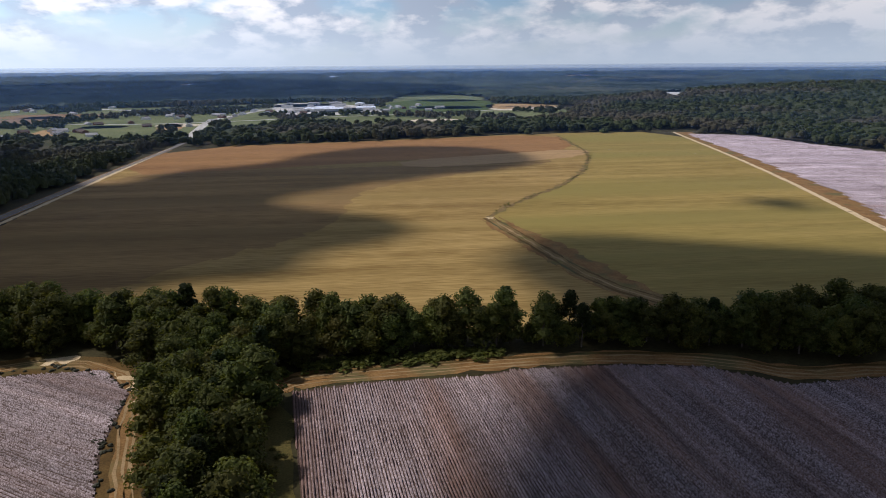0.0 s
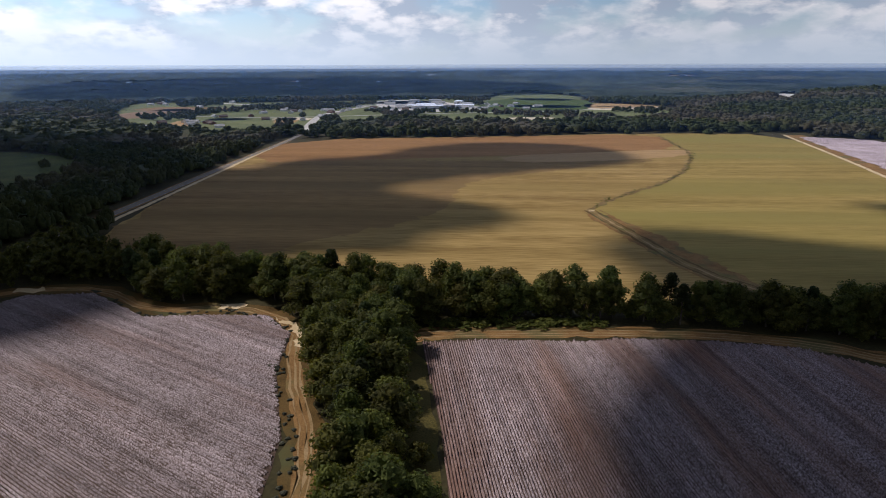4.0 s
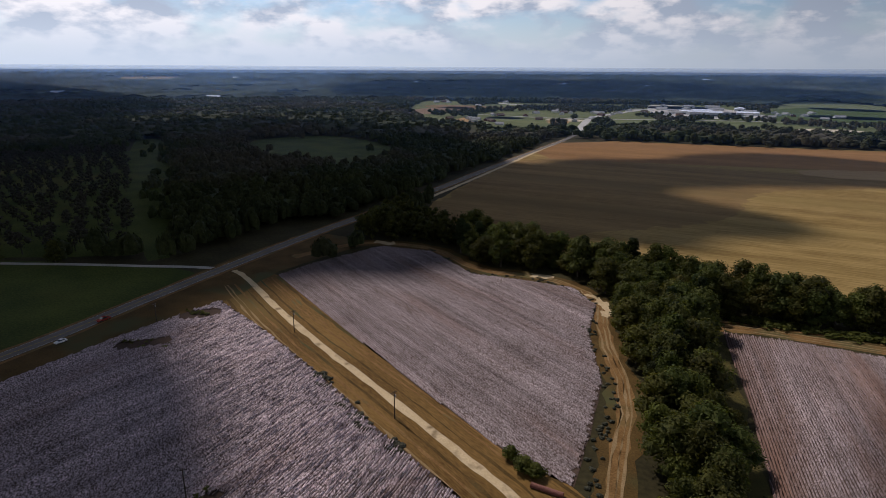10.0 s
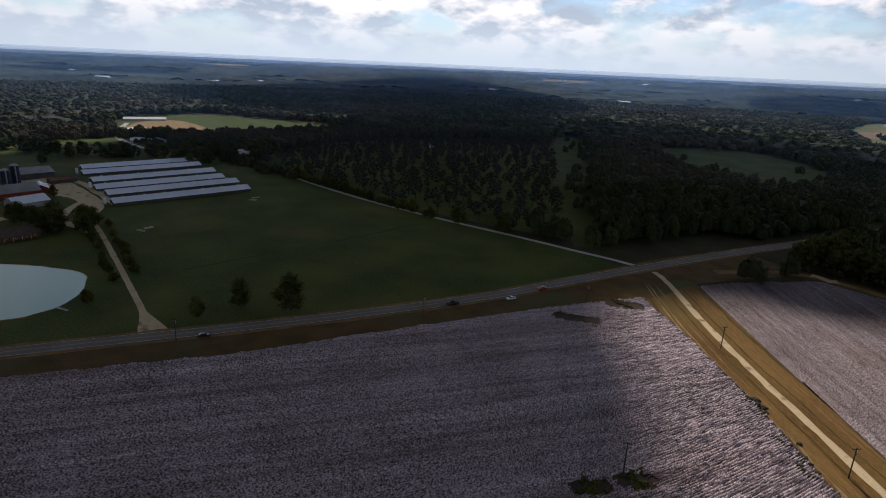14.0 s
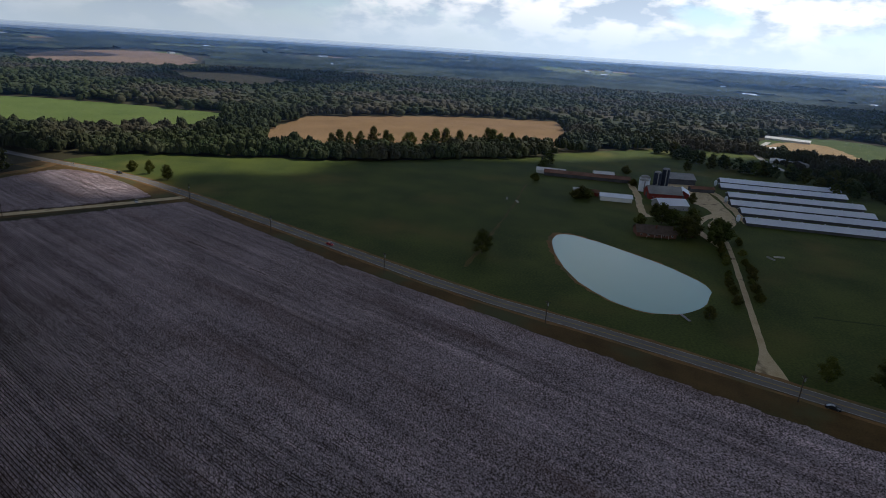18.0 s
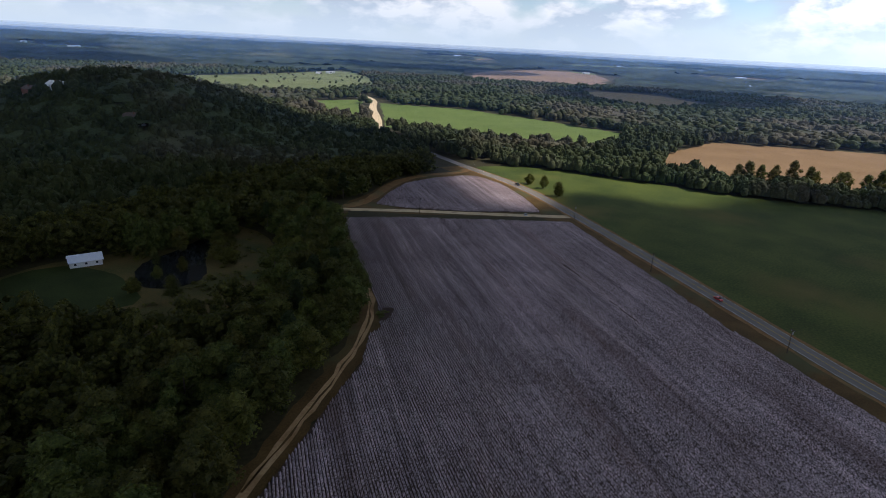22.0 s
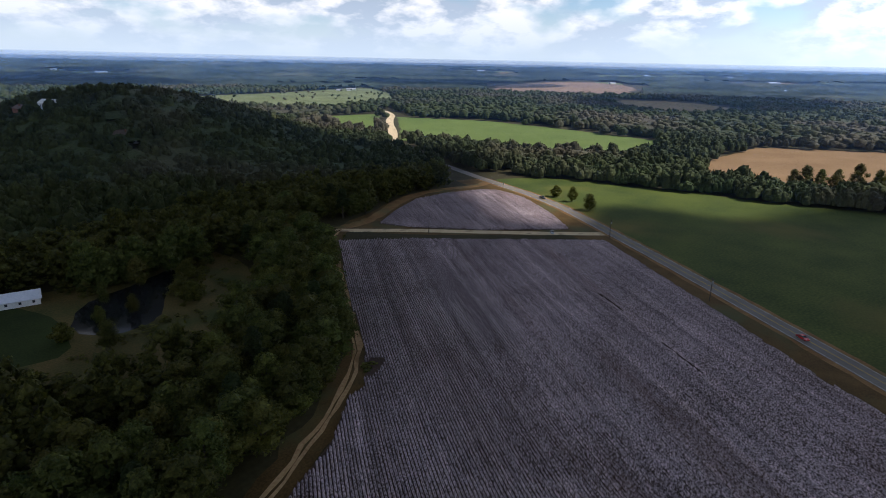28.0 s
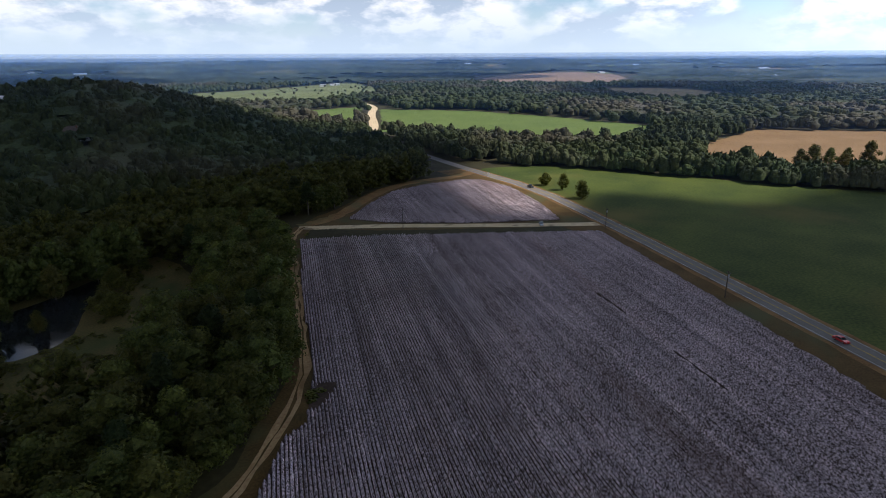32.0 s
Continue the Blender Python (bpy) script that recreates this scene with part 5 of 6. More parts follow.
place(gable("red_barn", "red wooden barn with a grey metal roof", "barn", 17, 26, 5.0, 9.5, RED_PAINT, GREY_TIN, windows=4, doors=((0, 4.5, 4.2),), vents=2), -556, 72, 5)
place(gable("red_barn", "low red barn wing with a tin roof", "barn", 10, 18, 3.6, 6.2, RED_PAINT, TIN, windows=3, doors=((0, 3, 3),)), -570, 90, 81)
place(gable("hay_barn", "open hay barn with a weathered grey roof", "barn", 22, 24, 5.0, 8.5, DARK_WALL, GREY_TIN, doors=((0, 8, 4.5),)), -633, 100, 5)
place(gable("dark_shed", "low dark open-fronted shed in the yard", "shed", 8, 20, 3.0, 4.4, DARK_WALL, RUST_TIN), -597, 112, 7)
place(gable("milking_barn", "barn with a pale blue-grey metal roof", "barn", 16, 22, 4.0, 7.2, GREY_TIN, TIN, windows=3, doors=((0, 4, 3.4),)), -521, 71, 14)
place(gable("farmhouse", "brown brick farmhouse with dark shingle roof", "house", 12, 24, 3.0, 6.2, BRICK, SHINGLE, windows=5, doors=((0, 1.1, 2.1),), chimney=True, porch=True), -439, 46, 4)
place(gable("garage", "small brick garage beside the farmhouse", "garage", 7, 8, 2.7, 4.6, BRICK, SHINGLE, doors=((0, 2.6, 2.2),)), -445, 67, 2)


def silo(x, y, h, r, mat, label):
    e = tagged(place(new("silo"), x, y), label, "silo", "silos")
    bm = bmesh.new(); tube(bm, (0, 0, -0.3), (0, 0, h), r, r, 18); part("drum", bm, mat, e)
    for k in range(6):
        bm = bmesh.new(); tube(bm, (0, 0, h * (k + 0.8) / 6.4), (0, 0, h * (k + 0.8) / 6.4 + 0.16), r + 0.05, r + 0.05, 18); part("hoop", bm, mat, e)
    bm = bmesh.new()
    tube(bm, (0, 0, h), (0, 0, h + r * 0.35), r + 0.02, r * 0.72, 18); tube(bm, (0, 0, h + r * 0.35), (0, 0, h + r * 0.5), r * 0.72, 0.2, 18)
    part("dome", bm, GREY_TIN, e, "pale domed cap")
    bm = bmesh.new(); box(bm, r, -0.4, 0, r + 0.6, 0.4, h); part("chute", bm, GREY_TIN, e)


silo(-587, 72, 15, 3.2, SILO, "tall dark blue silo with pale cap")
silo(-595, 80, 17, 3.2, SILO, "taller dark blue silo with pale cap")
silo(-598, 64, 8, 4.6, TIN, "squat pale steel grain bin")
silo(-578, 60, 9, 4.0, TIN, "round grey grain bin by the barn")

# sheds and houses seen far off
white_house = gable("poultry_house", "long white farm building behind the meadow", "barn", 13, 62, 2.8, 5.2, WHITE_PAINT, WHITE_PAINT, vents=4, group="far poultry houses")
place(white_house, -845, 327, -25)
for x, y, a in ((-807, 272, -25), (-1067, 352, -25), (-924, 276, 35)):
    place_copy(white_house, x, y, a)
place(gable("white_barn", "white barn beside the woods", "barn", 12, 20, 4.4, 7.5, WHITE_PAINT, WHITE_PAINT, windows=2, doors=((0, 3, 3),)), -657, 310, 7)
place(gable("white_barn", "low white shed at the wood's edge", "shed", 9, 16, 3, 5, WHITE_PAINT, TIN), -687, 291, -4)
place(gable("white_barn", "small white shed in the meadow", "shed", 8, 16, 3, 4.6, WHITE_PAINT, WHITE_PAINT), -831, 420, 40)
place(gable("cottage", "white cottage hidden among trees", "house", 9, 14, 2.8, 5.2, WHITE_PAINT, GREY_TIN, windows=3, doors=((0, 1, 2.1),), chimney=True), -610, 551, 30)
place(gable("pond_shed", "white wooden shed with a pale roof", "shed", 7, 13, 2.8, 4.8, WHITE_PAINT, TIN, windows=3, doors=((0, 2.6, 2.2),)), -152, -346, 82)
for x, y, a, lab in ((-242, -738, 30, "large pale house on the wooded hill"), (-221, -744, 10, "brick house on the wooded hill"), (-274, -632, 60, "white house among hill trees")):
    place(gable("hill_house", lab, "house", 11, 17, 7.5, 10.5, WHITE_PAINT if "brick" not in lab else BRICK, SHINGLE if "large" not in lab else WHITE_PAINT, windows=5, doors=((0, 1.2, 2.1),), chimney=True), x, y, a)


# ---------------------------------------------------------------- poles, vehicles, small things
def utility_pole():
    e = tagged(new("utility_pole"), "dark wooden utility pole with a crossarm", "utility pole", "utility poles")
    bm = bmesh.new(); tube(bm, (0, 0, -0.5), (0, 0, 10.2), 0.22, 0.14, 8); part("post", bm, POLE_WOOD, e)
    bm = bmesh.new(); box(bm, -1.2, 0.1, 9.4, 1.2, 0.24, 9.58); part("crossarm", bm, POLE_WOOD, e)
    for x in (-1.1, -0.45, 0.45, 1.1):
        bm = bmesh.new(); tube(bm, (x, 0.17, 9.58), (x, 0.17, 9.85), 0.07, 0.05, 6); part("insulator", bm, GLASS, e)
    for s in (-1, 1):
        bm = bmesh.new(); tube(bm, (0, 0.16, 8.7), (s * 0.8, 0.16, 9.4), 0.035, 0.035, 4); part("brace", bm, CHROME, e)
    bm = bmesh.new(); tube(bm, (0.35, 0, 7.9), (0.35, 0, 8.8), 0.25, 0.25, 8); part("transformer", bm, GREY_TIN, e)
    return e


up = utility_pole()
POLES = [(-101, 222, 44), (-44, 164, 44), (-89, 118, 30), (-164, 221, 60), (-412, -255, 60), (-362, -176, 60), (-247, 60, 65), (-285, -23, 65), (-339, -324, 40), (-203, 150, 68), (-321, -100, 62)]
place(up, *POLES[0])
for x, y, a in POLES[1:]:
    place_copy(up, x, y, a)


def vehicle(name, label, colour, profile, cabin, length, width, x, y, turn):
    e = tagged(new(name), label, "car", "cars")
    paint = plain(label.split()[0] + " car paint", colour, 0.25, spec=0.6)
    bm = bmesh.new()
    prism(bm, profile, -width / 2, width / 2)
    part("body", bm, paint, e)
    bm = bmesh.new(); prism(bm, cabin, -width / 2 + 0.12, width / 2 - 0.12); cab = part("cabin", bm, GLASS, e, "dark tinted windows")
    top = max(z for _, z in cabin)
    xs = [q for q, z in cabin if z == top]
    bm = bmesh.new(); box(bm, min(xs) - 0.05, -width / 2 + 0.1, top - 0.01, max(xs) + 0.05, width / 2 - 0.1, top + 0.06); part("roof", bm, paint, e)
    for sx in (-1, 1):
        for sy in (-1, 1):
            cx, cy = sx * length * 0.31, sy * (width / 2 - 0.1)
            bm = bmesh.new(); tube(bm, (cx, cy - 0.13, 0.33), (cx, cy + 0.13, 0.33), 0.34, 0.34, 12); wheel = part("wheel", bm, RUBBER, e)
            bm = bmesh.new(); tube(bm, (cx, cy - 0.145, 0.33), (cx, cy + 0.145, 0.33), 0.19, 0.19, 10); part("rim", bm, CHROME, wheel)
    for sy in (-1, 1):
        bm = bmesh.new(); box(bm, length / 2 - 0.06, sy * width * 0.36 - 0.18, 0.62, length / 2 + 0.02, sy * width * 0.36 + 0.18, 0.78); part("headlight", bm, CHROME, e)
        bm = bmesh.new(); box(bm, -length / 2 - 0.02, sy * width * 0.38 - 0.14, 0.68, -length / 2 + 0.06, sy * width * 0.38 + 0.14, 0.86); part("tail_light", bm, RED_PAINT, e)
    e.matrix_basis = pose(x, y, rise(x, y) + 0.2, 0, 0, turn)
    return e


SEDAN = [(-2.3, 0.3), (2.3, 0.3), (2.32, 0.62), (2.1, 0.82), (1.0, 0.95), (-1.5, 0.98), (-2.25, 0.95), (-2.32, 0.6)]
SEDAN_TOP = [(1.05, 0.93), (0.35, 1.42), (-1.0, 1.42), (-1.75, 0.96)]
TRUCK = [(-2.8, 0.42), (2.8, 0.42), (2.82, 0.95), (2.6, 1.08), (1.2, 1.12), (-2.8, 1.1)]
TRUCK_TOP = [(1.25, 1.1), (0.6, 1.8), (-0.9, 1.8), (-1.1, 1.1)]
vehicle("car", "black sedan driving on the road", (0.015, 0.015, 0.018), SEDAN, SEDAN_TOP, 4.6, 1.8, -245, 70, 65)
vehicle("car", "white sedan driving on the road", (0.72, 0.72, 0.72), SEDAN, SEDAN_TOP, 4.6, 1.8, -191, 197, -113)
vehicle("car", "red sedan driving on the road", (0.36, 0.022, 0.02), SEDAN, SEDAN_TOP, 4.6, 1.8, -352, -138, 60)
vehicle("pickup_truck", "dark pickup truck driving on the road", (0.02, 0.02, 0.022), TRUCK, TRUCK_TOP, 5.6, 1.95, -204, 170, 65)
vehicle("car", "silver sedan parked on the sandy lane", (0.42, 0.43, 0.45), SEDAN, SEDAN_TOP, 4.6, 1.8, -393, -280, 42)
vehicle("pickup_truck", "black pickup truck near the bend", (0.02, 0.02, 0.022), TRUCK, TRUCK_TOP, 5.6, 1.95, -462, -342, 65)
vehicle("pickup_truck", "red pickup truck near the junction", (0.30, 0.03, 0.02), TRUCK, TRUCK_TOP, 5.6, 1.95, -189, 220, -113)

e = tagged(place(new("culvert_pipe"), 4, 136, -20), "rusty red steel pipe lying in the weeds", "pipe")
bm = bmesh.new(); tube(bm, (-4.5, 0, 0.75), (4.5, 0, 0.75), 0.75, 0.75, 14, cap=False); part("barrel", bm, PIPE_PAINT, e)
for s in (-1, 1):
    bm = bmesh.new(); tube(bm, (s * 4.5, 0, 0.75), (s * 4.3, 0, 0.75), 0.82, 0.82, 14); part("collar", bm, PIPE_PAINT, e)
e = tagged(place(new("road_sign"), -473, -389, 60), "white metal sign on a post", "sign")
bm = bmesh.new(); tube(bm, (0, 0, -0.3), (0, 0, 2.6), 0.06, 0.06, 6); part("post", bm, CHROME, e)
bm = bmesh.new(); box(bm, -1.2, -0.03, 1.2, 1.2, 0.03, 2.6); part("plate", bm, WHITE_PAINT, e)
trough = tagged(new("feed_trough"), "pale concrete feed trough in the pasture", "trough", "feed troughs")
for nm, b6 in (("side", (-3, -0.7, 0, 3, -0.55, 0.7)), ("side", (-3, 0.55, 0, 3, 0.7, 0.7)), ("end", (-3, -0.55, 0, -2.85, 0.55, 0.7)), ("end", (2.85, -0.55, 0, 3, 0.55, 0.7)), ("bottom", (-2.85, -0.55, 0, 2.85, 0.55, 0.15))):
    bm = bmesh.new(); box(bm, *b6); part(nm, bm, CONCRETE, trough)
place(trough, -412, 107, 20)
for x, y, a in ((-416, 113, 100), (-451, 204, 40), (-457, 210, 80), (-501, -51, 0), (-494, -43, 15)):
    place_copy(trough, x, y, a)
dock = tagged(place(new("jetty"), -307, 37, 20), "short grey wooden jetty at the pond", "jetty")
for k in range(8):
    bm = bmesh.new(); box(bm, -3.4 + k * 0.85, -0.7, 0.55, -2.65 + k * 0.85, 0.7, 0.62); part("plank", bm, GREY_TIN, dock)
for x in (-3, 0, 3):
    for y in (-0.6, 0.6):
        bm = bmesh.new(); tube(bm, (x, y, -0.4), (x, y, 0.55), 0.08, 0.08, 6); part("pile", bm, POLE_WOOD, dock)

# ---------------------------------------------------------------- lone trees, hedges and weeds
rng = random.Random(77)
LONE = [(-208, -224, 0, 0.85, 1.2), (-200, -215, 1, 0.75, 1.2), (-216, -233, 2, 0.9, 1.1), (-194, -212, 5, 0.8, 1.3), (-227, -240, 1, 0.9, 1.2), (57, 154, 0, 0.80, 1.45), (52, 146, 1, 0.85, 1.4), (62, 176, 5, 0.8, 1.3), (66, 206, 5, 0.7, 1.2), (72, 243, 1, 0.8, 1.3), (-434, 64, 0, 0.95, 1.4), (-445, 70, 0, 0.9, 1.3), (-429, 80, 1, 0.9, 1.3),
        (-436, 87, 0, 0.85, 1.3), (-487, 54, 1, 0.7, 1.2), (-526, 5, 1, 0.7, 1.3), (-699, 122, 1, 0.8, 1.2), (-722, 151, 0, 0.9, 1.2), (-709, 198, 0, 0.9, 1.4), (-726, 231, 1, 0.9, 1.3),
        (-651, 229, 0, 0.8, 1.3), (-636, 237, 1, 0.8, 1.3), (-654, 259, 0, 0.8, 1.3), (-666, -19, 0, 0.9, 1.4), (-578, -31, 5, 0.9, 1.3), (-246, 110, 0, 1.08, 1.2), (-263, 95, 1, 0.95, 1.15),
        (-264, 76, 2, 0.75, 1.0), (-366, -57, 1, 0.95, 1.15), (-305, 282, 1, 0.95, 1.3), (-272, 290, 1, 0.95, 1.3), (-475, -340, 5, 1.0, 1.1), (-471, -323, 2, 0.8, 0.9), (-458, -300, 1, 0.78, 1.3),
        (-208, -347, 0, 0.8, 1.1), (-527, 9, 5, 1.0, 1.5), (-523, 1, 5, 0.9, 1.4), (-470, 56, 1, 1.0, 1.3), (-454, 71, 0, 1.0, 1.35), (-445, 85, 1, 0.95, 1.3), (-462, 62, 1, 0.9, 1.2),
        (-542, 92, 2, 0.7, 1.0), (-468, 74, 5, 1.0, 1.3), (-460, 40, 5, 1.0, 1.0), (-809, 131, 0, 1.0, 1.2), (-752, 147, 0, 0.9, 1.1), (-731, 169, 1, 0.9, 1.0), (-728, 203, 1, 1.0, 1.2),
        (-703, 190, 0, 0.9, 1.2), (-681, 228, 0, 1.0, 1.3), (-671, 246, 0, 1.0, 1.4), (-651, 255, 0, 0.9, 1.3), (-710, 223, 2, 0.8, 1.1), (-652, 55, 5, 1.0, 1.2), (-630, -25, 1, 0.8, 1.2),
        (-309, 47, 2, 0.5, 1.2), (-681, 255, 0, 1.0, 1.2), (-594, 54, 5, 0.8, 1.3), (-182, -357, 3, 1.1, 1.0), (-203, -309, 5, 1.0, 1.3), (-167, -285, 1, 0.7, 1.1), (-223, -347, 1, 0.8, 1.1),
        (-211, -336, 5, 1.0, 1.1), (-2, 144, 5, 0.55, 1.6), (1, 142, 5, 0.5, 1.5), (-6, 149, 5, 0.5, 1.4), (-176, -327, 1, 0.62, 0.8), (-182, -311, 5, 0.9, 0.7), (-170, -309, 5, 0.8, 0.7),
        (-192, -338, 2, 0.95, 1.0), (-157, -300, 5, 0.8, 1.2)]
for x, y, k, s, w in LONE:
    tree(x, y, k, s, rng.uniform(0, 6.28), "lone trees", "lone dark green %s" % ("round-topped tree in the grass" if k != 5 else "bush with a dense low crown"), w)
for k in range(19):
    f = k / 18
    for side in (-1, 1):
        if rng.random() < 0.75:
            x, y = -330 - 111 * f + rng.uniform(-2, 2), 70 + 21 * f + side * rng.uniform(5, 7)
            tree(x, y, 5, rng.uniform(0.35, 0.6), rng.uniform(0, 6.28), "hedge of the farm lane", "dark green shrub in the farm lane hedge", 1.2)
for k in range(44):
    f = k / 43
    x, y = -326 - 286 * f + rng.uniform(-4, 4), 284 + 3 * f + rng.uniform(-7, -2)
    tree(x, y, int(rng.choice([1, 2, 5, 5])), rng.uniform(0.5, 0.8), rng.uniform(0, 6.28), "trees along the side road", "dark green roadside tree", 1.2)
for k in range(24):
    f = k / 23
    tree(-659 - 104 * f + rng.uniform(-8, 8), -246 + 182 * f + rng.uniform(-8, 8), int(rng.choice([0, 2, 3])), rng.uniform(0.8, 1.3), rng.uniform(0, 6.28), "tall trees of the far belt", "tall ragged tree standing over the belt")
px = [-90 + rng.gauss(0, 3) for _ in range(16)] + [-85 + rng.gauss(0, 3) for _ in range(14)] + [-158 + rng.gauss(0, 5) for _ in range(12)] + [-151 + rng.gauss(0, 4) for _ in range(10)] + [-224 + rng.gauss(0, 1.6) for _ in range(9)]
py = [105 + rng.gauss(0, 2.5) for _ in range(16)] + [117 + rng.gauss(0, 2) for _ in range(14)] + [201 + rng.gauss(0, 2) for _ in range(12)] + [234 + rng.gauss(0, 2) for _ in range(10)] + [-220 + rng.gauss(0, 1.2) for _ in range(9)]
woods("field_weeds", px, py, 1.3, 1.0, T_WEED, LEAF[1], "low dark weeds in gaps of the cotton", 40)
px, py = [], []
for cx, cy in ((-74, 181), (-63, 170), (-52, 158), (-40, 150), (-77, 188), (-56, 163), (-41, 149)):
    px += [cx + rng.gauss(0, 1.5) for _ in range(9)]
    py += [cy + rng.gauss(0, 1.5) for _ in range(9)]
woods("row_end_weeds", px, py, 1.1, 0.7, T_FINE, THIN_LEAF, "low brown weeds at the ends of the cotton rows", 57)


def along(line, count, spread, seed, shift=0.0):
    r = random.Random(seed)
    pts = resample(line, 2.0, False)
    xs, ys = [], []
    for _ in range(count):
        k = r.randrange(len(pts) - 1)
        d = pts[k + 1] - pts[k]
        d = d / (np.linalg.norm(d) + 1e-9)
        s = shift + r.gauss(0, spread)
        xs.append(pts[k][0] - d[1] * s); ys.append(pts[k][1] + d[0] * s)
    return xs, ys


px, py = along(TRACK_B[3:], 130, 1.3, 51, -4.8)
woods("track_weeds", px, py, 0.9, 0.7, T_FINE, THIN_LEAF, "rough brown weeds along the dirt track", 41)
px, py = along(HEADLAND_C[:4], 170, 2.2, 52, 7.5)
woods("headland_brush", px, py, 2.0, 2.2, T_WEED, LEAF[1], "bright green brush below the trees", 42)
px, py = along(DRAIN, 130, 2.4, 53)
woods("drain_weeds", px, py, 1.5, 0.6, T_WEED, LEAF[1], "weeds growing in the drainage line", 43)
px, py = along([(-302, -347), (-281, -334), (-242, -260)], 60, 1.0, 54, -3.0)
woods("edge_weeds", px, py, 1.3, 1.0, T_WEED, LEAF[1], "weeds between the track and the cotton", 44)
px, py = along([(47, 117), (56, 190), (68, 246)], 110, 4.0, 55, 0)
woods("corner_brush", px, py, 1.5, 1.1, T_WEED, LEAF[1], "green brush beside the cotton", 45)

px, py = along([(-517, -402), (-548, -369), (-555, -331), (-574, -289), (-583, -237), (-608, -182), (-637, -136), (-698, -43)], 300, 7, 56, 13)
woods("belt_trees", px, py, 5.5, 12, T_FINE, FAR_LEAF, "dense low trees along the pasture edge", 48)
px, py = along([(-823, 119), (-755, 145), (-717, 194), (-682, 248), (-630, 267)], 46, 9, 57, 0)
woods("farm_grove", px, py, 6.5, 13, T_NEAR, FAR_LEAF, "grove of dark trees behind the farm", 49)
px, py = along([(-200, -312), (-214, -338), (-222, -360), (-205, -360), (-180, -348), (-166, -342)], 40, 3.2, 58, 0)
woods("swamp_brush", px, py, 3.0, 5.5, T_NEAR, LEAF[1], "brush and small trees round the swamp", 50)
px, py = along(PASTURE_O[18:22], 110, 5, 59, -6)
woods("side_road_brush", px, py, 4.0, 7, T_MID, FAR_LEAF, "dark scrub along the side road", 51)

# ---------------------------------------------------------------- the town beyond the field
LOTS = [([(402, 1538), (590, 1511), (547, 1713), (390, 1766)], CONCRETE, "pale concrete works yard"), ([(311, 1816), (475, 1794), (541, 1948), (335, 1976)], CONCRETE, "pale roofed works area"),
        ([(490, 1216), (603, 1187), (610, 1244), (507, 1272)], SAND, "pale sandy cleared lot"), ([(793, 1382), (1016, 1404), (1029, 1527), (831, 1541)], SAND, "orange sandy digging"),
        ([(-114, 1381), (-33, 1361), (-23, 1414), (-103, 1442)], SAND, "orange bare earth lot"), ([(20, 1341), (100, 1327), (109, 1391), (30, 1417)], SAND, "bare sandy building lot"), ([(644, 1560), (796, 1492), (856, 1589), (674, 1681)], ASPHALT, "grey paved lot"),
        ([(-353, 1763), (-134, 1648), (-26, 1735), (-260, 1896)], TAN_SOIL, "tan open field near town")]
LOTS += [(o, m, lab) for (o, lab), m in zip(TOWN_LOTS, (FALLOW, PALE_SOIL, MEADOW, PALE_SOIL, CONCRETE, GRASS_BRIGHT_SHADE, PALE_SOIL, MEADOW))]
for o, m, lab in LOTS:
    patch("lot", o, 0.12, m, lab, "lot", ragged=5)
strip("highway", [(-687, 3250), (-429, 2569), (-307, 2243), (-140, 2018), (-17, 1888), (190, 1772), (389, 1789), (635, 1754)], 24, 0.14, CONCRETE, "pale distant highway", ragged=0.5)
strip("town_street", [(70, 1065), (90, 1219), (128, 1461), (190, 1576), (285, 1749)], 16, 0.2, CONCRETE, "pale wide street into town", ragged=0.4)
strip("town_street", [(-156, 1500), (21, 1419), (128, 1408), (377, 1429), (649, 1404), (968, 1467)], 9, 0.2, CONCRETE, "pale street across town", ragged=0.4)
strip("hill_road", HILL_ROAD, 30, 0.5, CONCRETE, "pale grey road cut through wooded hill", ragged=2)
cottage = gable("town_house", "pale distant house at the edge of town", "house", 11, 17, 3.2, 6.0, WHITE_PAINT, GREY_TIN, windows=2, doors=((0, 1.1, 2.1),), group="town houses")
brown_house = gable("town_house", "distant brick house with brown roof", "house", 11, 16, 3.2, 6.0, BRICK, SHINGLE, windows=2, doors=((0, 1.1, 2.1),), group="town houses")
hall = gable("warehouse", "distant warehouse with a white roof", "warehouse", 26, 50, 6, 8.5, WHITE_PAINT, TIN, doors=((0, 6, 4.5),), vents=3, group="warehouses")
shop = gable("warehouse", "distant white workshop with grey roof", "warehouse", 18, 30, 5, 7.5, WHITE_PAINT, GREY_TIN, doors=((0, 5, 4),), vents=2, group="warehouses")
place(cottage, 110, 1692, 20); place(brown_house, 142, 1761, 70); place(hall, 436, 1614, 75); place(shop, 403, 1675, 10)
rng = random.Random(5)
for k in range(64):
    cx, cy, sp = rng.choice([(108, 1545, 55), (-51, 1511, 60), (-131, 1321, 50), (48, 1346, 25), (241, 1650, 60), (120, 1670, 90), (240, 1590, 80), (640, 1590, 60), (-260, 1970, 100)])
    place_copy(rng.choice([cottage, cottage, brown_house]), cx + rng.gauss(0, sp), cy + rng.gauss(0, sp), rng.uniform(0, 180))
for k in range(26):
    place_copy(rng.choice([hall, shop, shop]), 330 + 9.5 * k + rng.uniform(-25, 25), rng.choice([1630, 1700, 1780, 1900]) + rng.uniform(-12, 12), rng.choice([75, -15]) + rng.uniform(-6, 6))
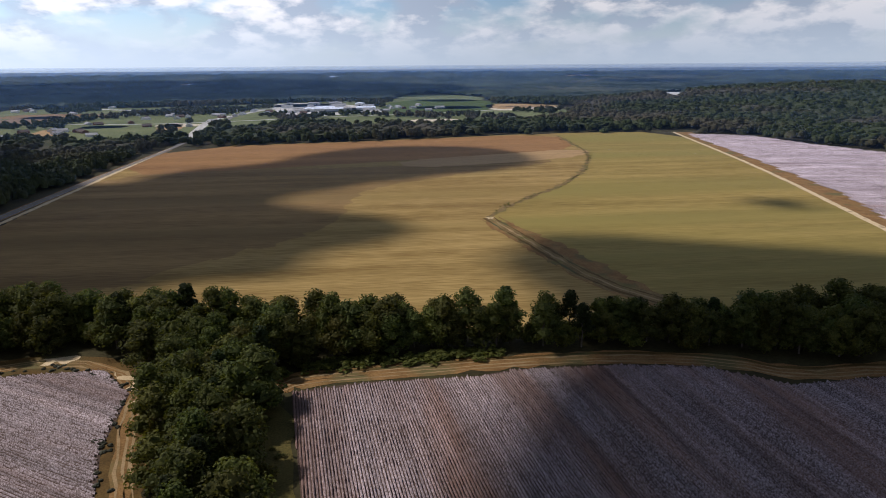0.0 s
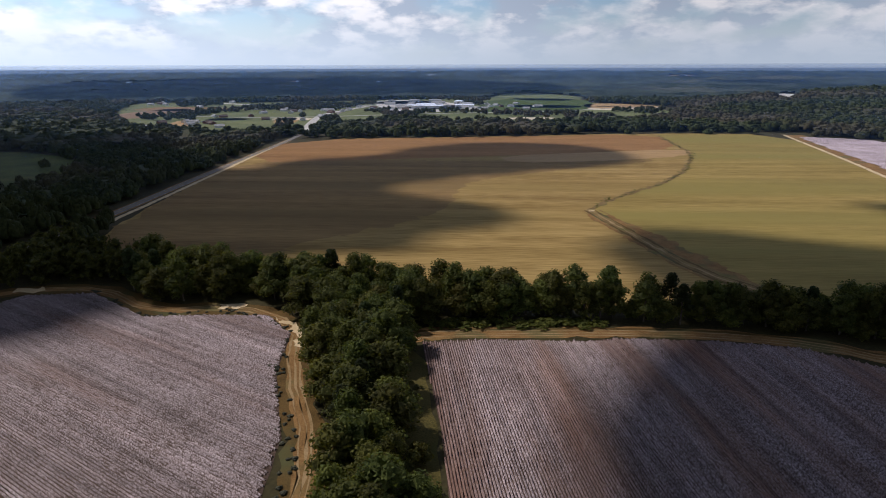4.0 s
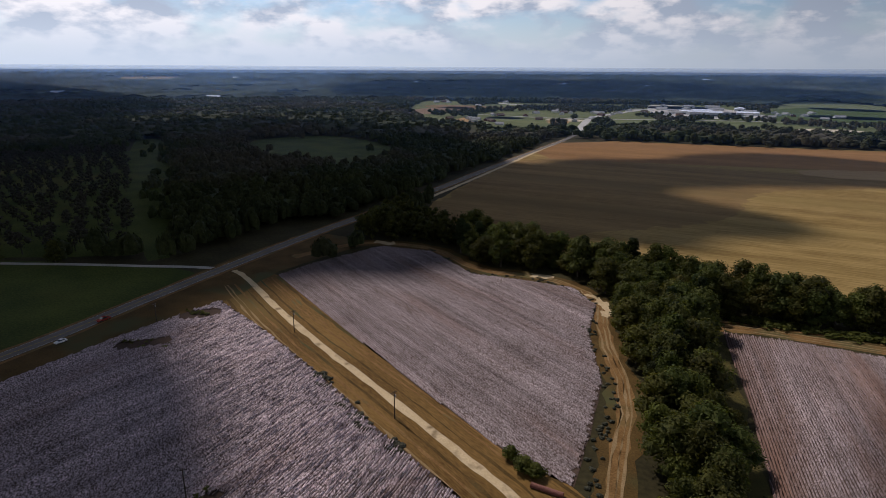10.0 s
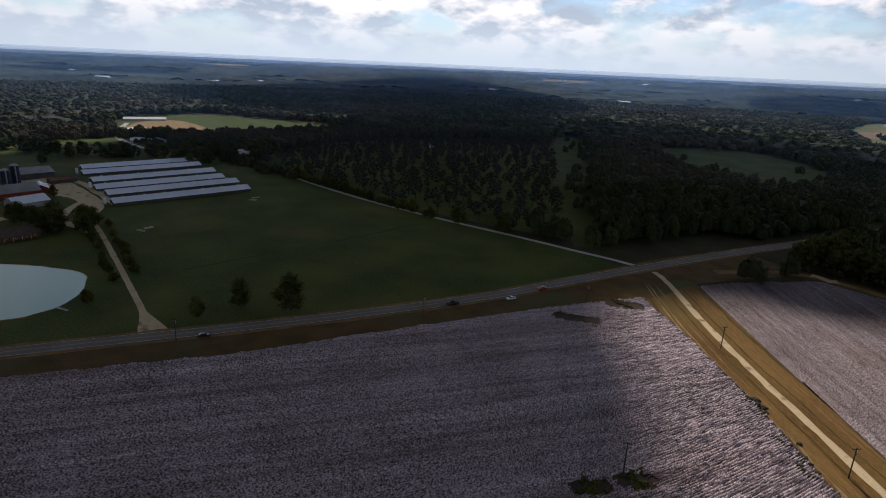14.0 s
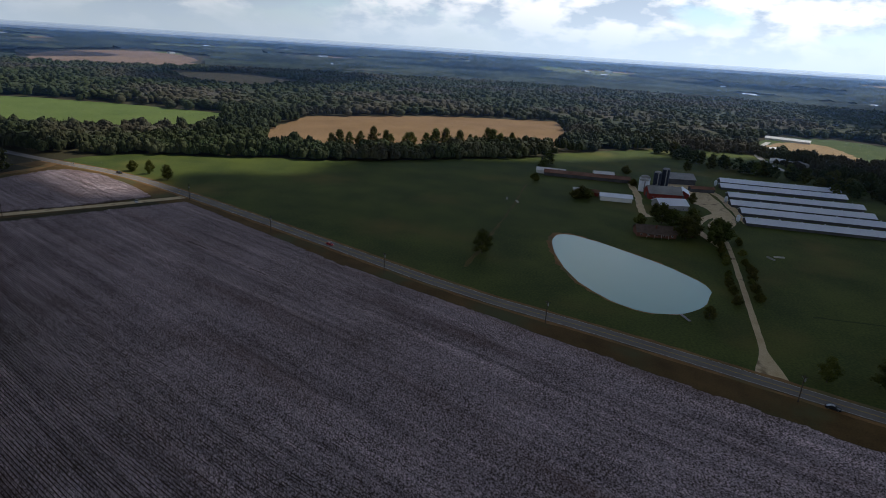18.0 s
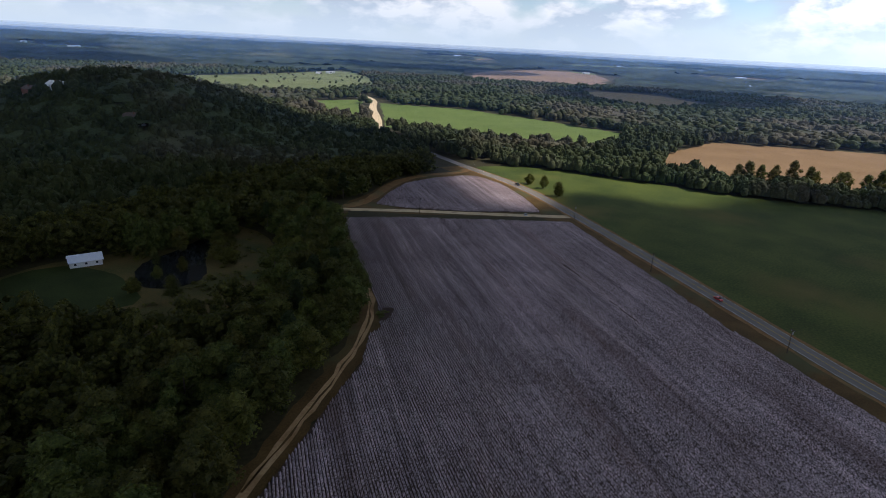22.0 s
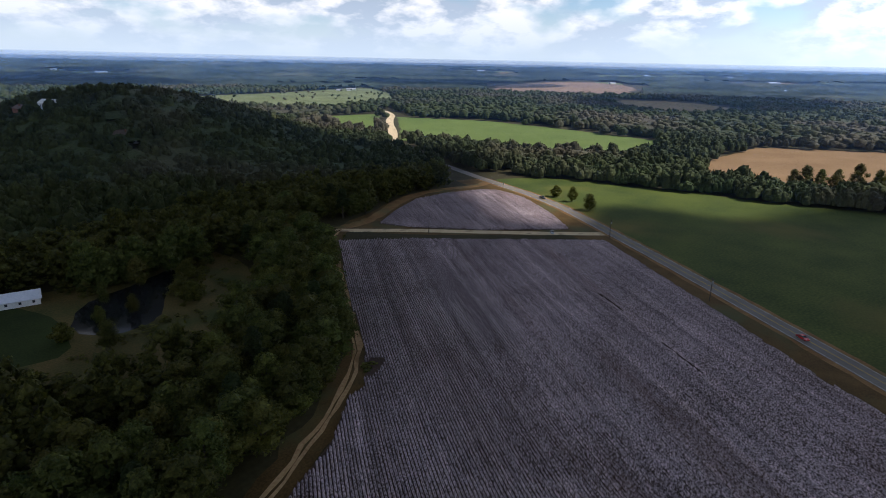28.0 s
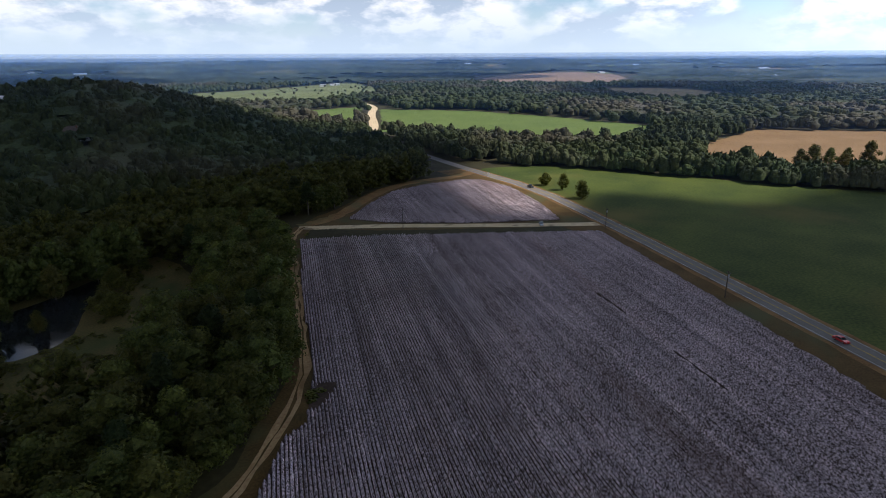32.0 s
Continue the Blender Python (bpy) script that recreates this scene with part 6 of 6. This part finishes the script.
for x, y, a in ((-466, 2579, 20), (-512, 2727, 40), (-387, 2434, 0), (1019, 3933, 80), (1125, 3987, 80), (571, 3315, 70), (649, 3362, 70), (-1786, 3533, 60), (-2739, 1974, 30), (-3088, 810, 10), (-2690, -863, 80), (-2798, -972, 80), (-2144, -558, 60),
                (-2471, 1357, 30)):
    place_copy(hall, x, y, a)
for x, y, a in ((-1244, -1745, 70), (-1276, -1771, 60), (-1195, -1728, 70)):
    place_copy(cottage, x, y, a)
for k in range(0, len(FAR_CLEAR), 2):
    x, y, o = FAR_CLEAR[k]
    for q in range(rng.choice([1, 1, 2])):
        place_copy(rng.choice([hall, shop]), x + rng.uniform(-30, 30), y + rng.uniform(-20, 20), rng.uniform(0, 180))
NO_TREES.remove(TOWN)
gx = np.array([rng.uniform(-400, 1050) for _ in range(5200)])
gy = np.array([rng.uniform(1060, 2110) for _ in range(5200)])
keep = inside(gx, gy, TOWN) & ~near_line(gx, gy, [(70, 1065), (90, 1219), (128, 1461), (190, 1576), (285, 1749)], 22)
for o, m, lab in LOTS:
    keep &= ~inside(gx, gy, o)
dens = np.array([bumpfield(x, y, 0.006, 3.3) for x, y in zip(gx, gy)])
keep &= dens > 0.20
woods("town_trees", gx[keep], gy[keep], 8.5, 12, T_WIDE, FAR_LEAF, "scattered trees between town buildings", 46)
gx = np.array([rng.uniform(-1470, -600) for _ in range(150)])
gy = np.array([rng.uniform(-1960, -1070) for _ in range(150)])
keep = inside(gx, gy, MEADOW_O)
woods("meadow_trees", gx[keep], gy[keep], 5, 7, T_WIDE, FAR_LEAF, "small trees dotted over the far meadow", 47)

px, py = along([(-224, -363), (-202, -353), (-184, -348), (-170, -348)], 46, 4.5, 60, 0)
woods("swamp_trees", px, py, 4.6, 16, T_NEAR, LEAF[0], "dark trees crowding the far bank of the swamp", 52)
px, py, _ = scatter(OPEN_WOOD, 17.0, 64)
keep = ~near_line(px, py, SIDE_ROAD, 7) & ~inside(px, py, CLEARING)
woods("open_wood", px[keep], py[keep], 4.4, 13, T_THIN, THIN_LEAF, "scattered half-bare trees standing in grass", 56)
px, py = along([(-554, 817), (-462, 697), (-372, 556), (-292, 435), (-234, 336)], 34, 13, 61, 0)
woods("ride_trees", px, py, 5.0, 10, T_MID, FAR_LEAF, "scattered trees along the grassy ride", 53)
px, py = along([(-432, 870), (-317, 963), (-198, 848), (-173, 730), (-194, 635), (-320, 678), (-423, 842)], 46, 14, 62, 0)
woods("field_edge_trees", px, py, 5.5, 11, T_MID, FAR_LEAF, "ragged trees along the edge of the wood field", 54)

r = random.Random(63)
px, py = [], []
while len(px) < 150:
    x, y = r.uniform(-244, -110), r.uniform(-368, -254)
    if inside(np.array([x]), np.array([y]), SWAMP_GLADE)[0] and not inside(np.array([x]), np.array([y]), SWAMP)[0] and not (-166 < x < -105 and y < -284):
        px.append(x); py.append(y)
woods("glade_tussocks", px, py, 1.7, 1.3, T_WEED, LEAF[1], "rough tussocks and low bushes in the glade", 55)
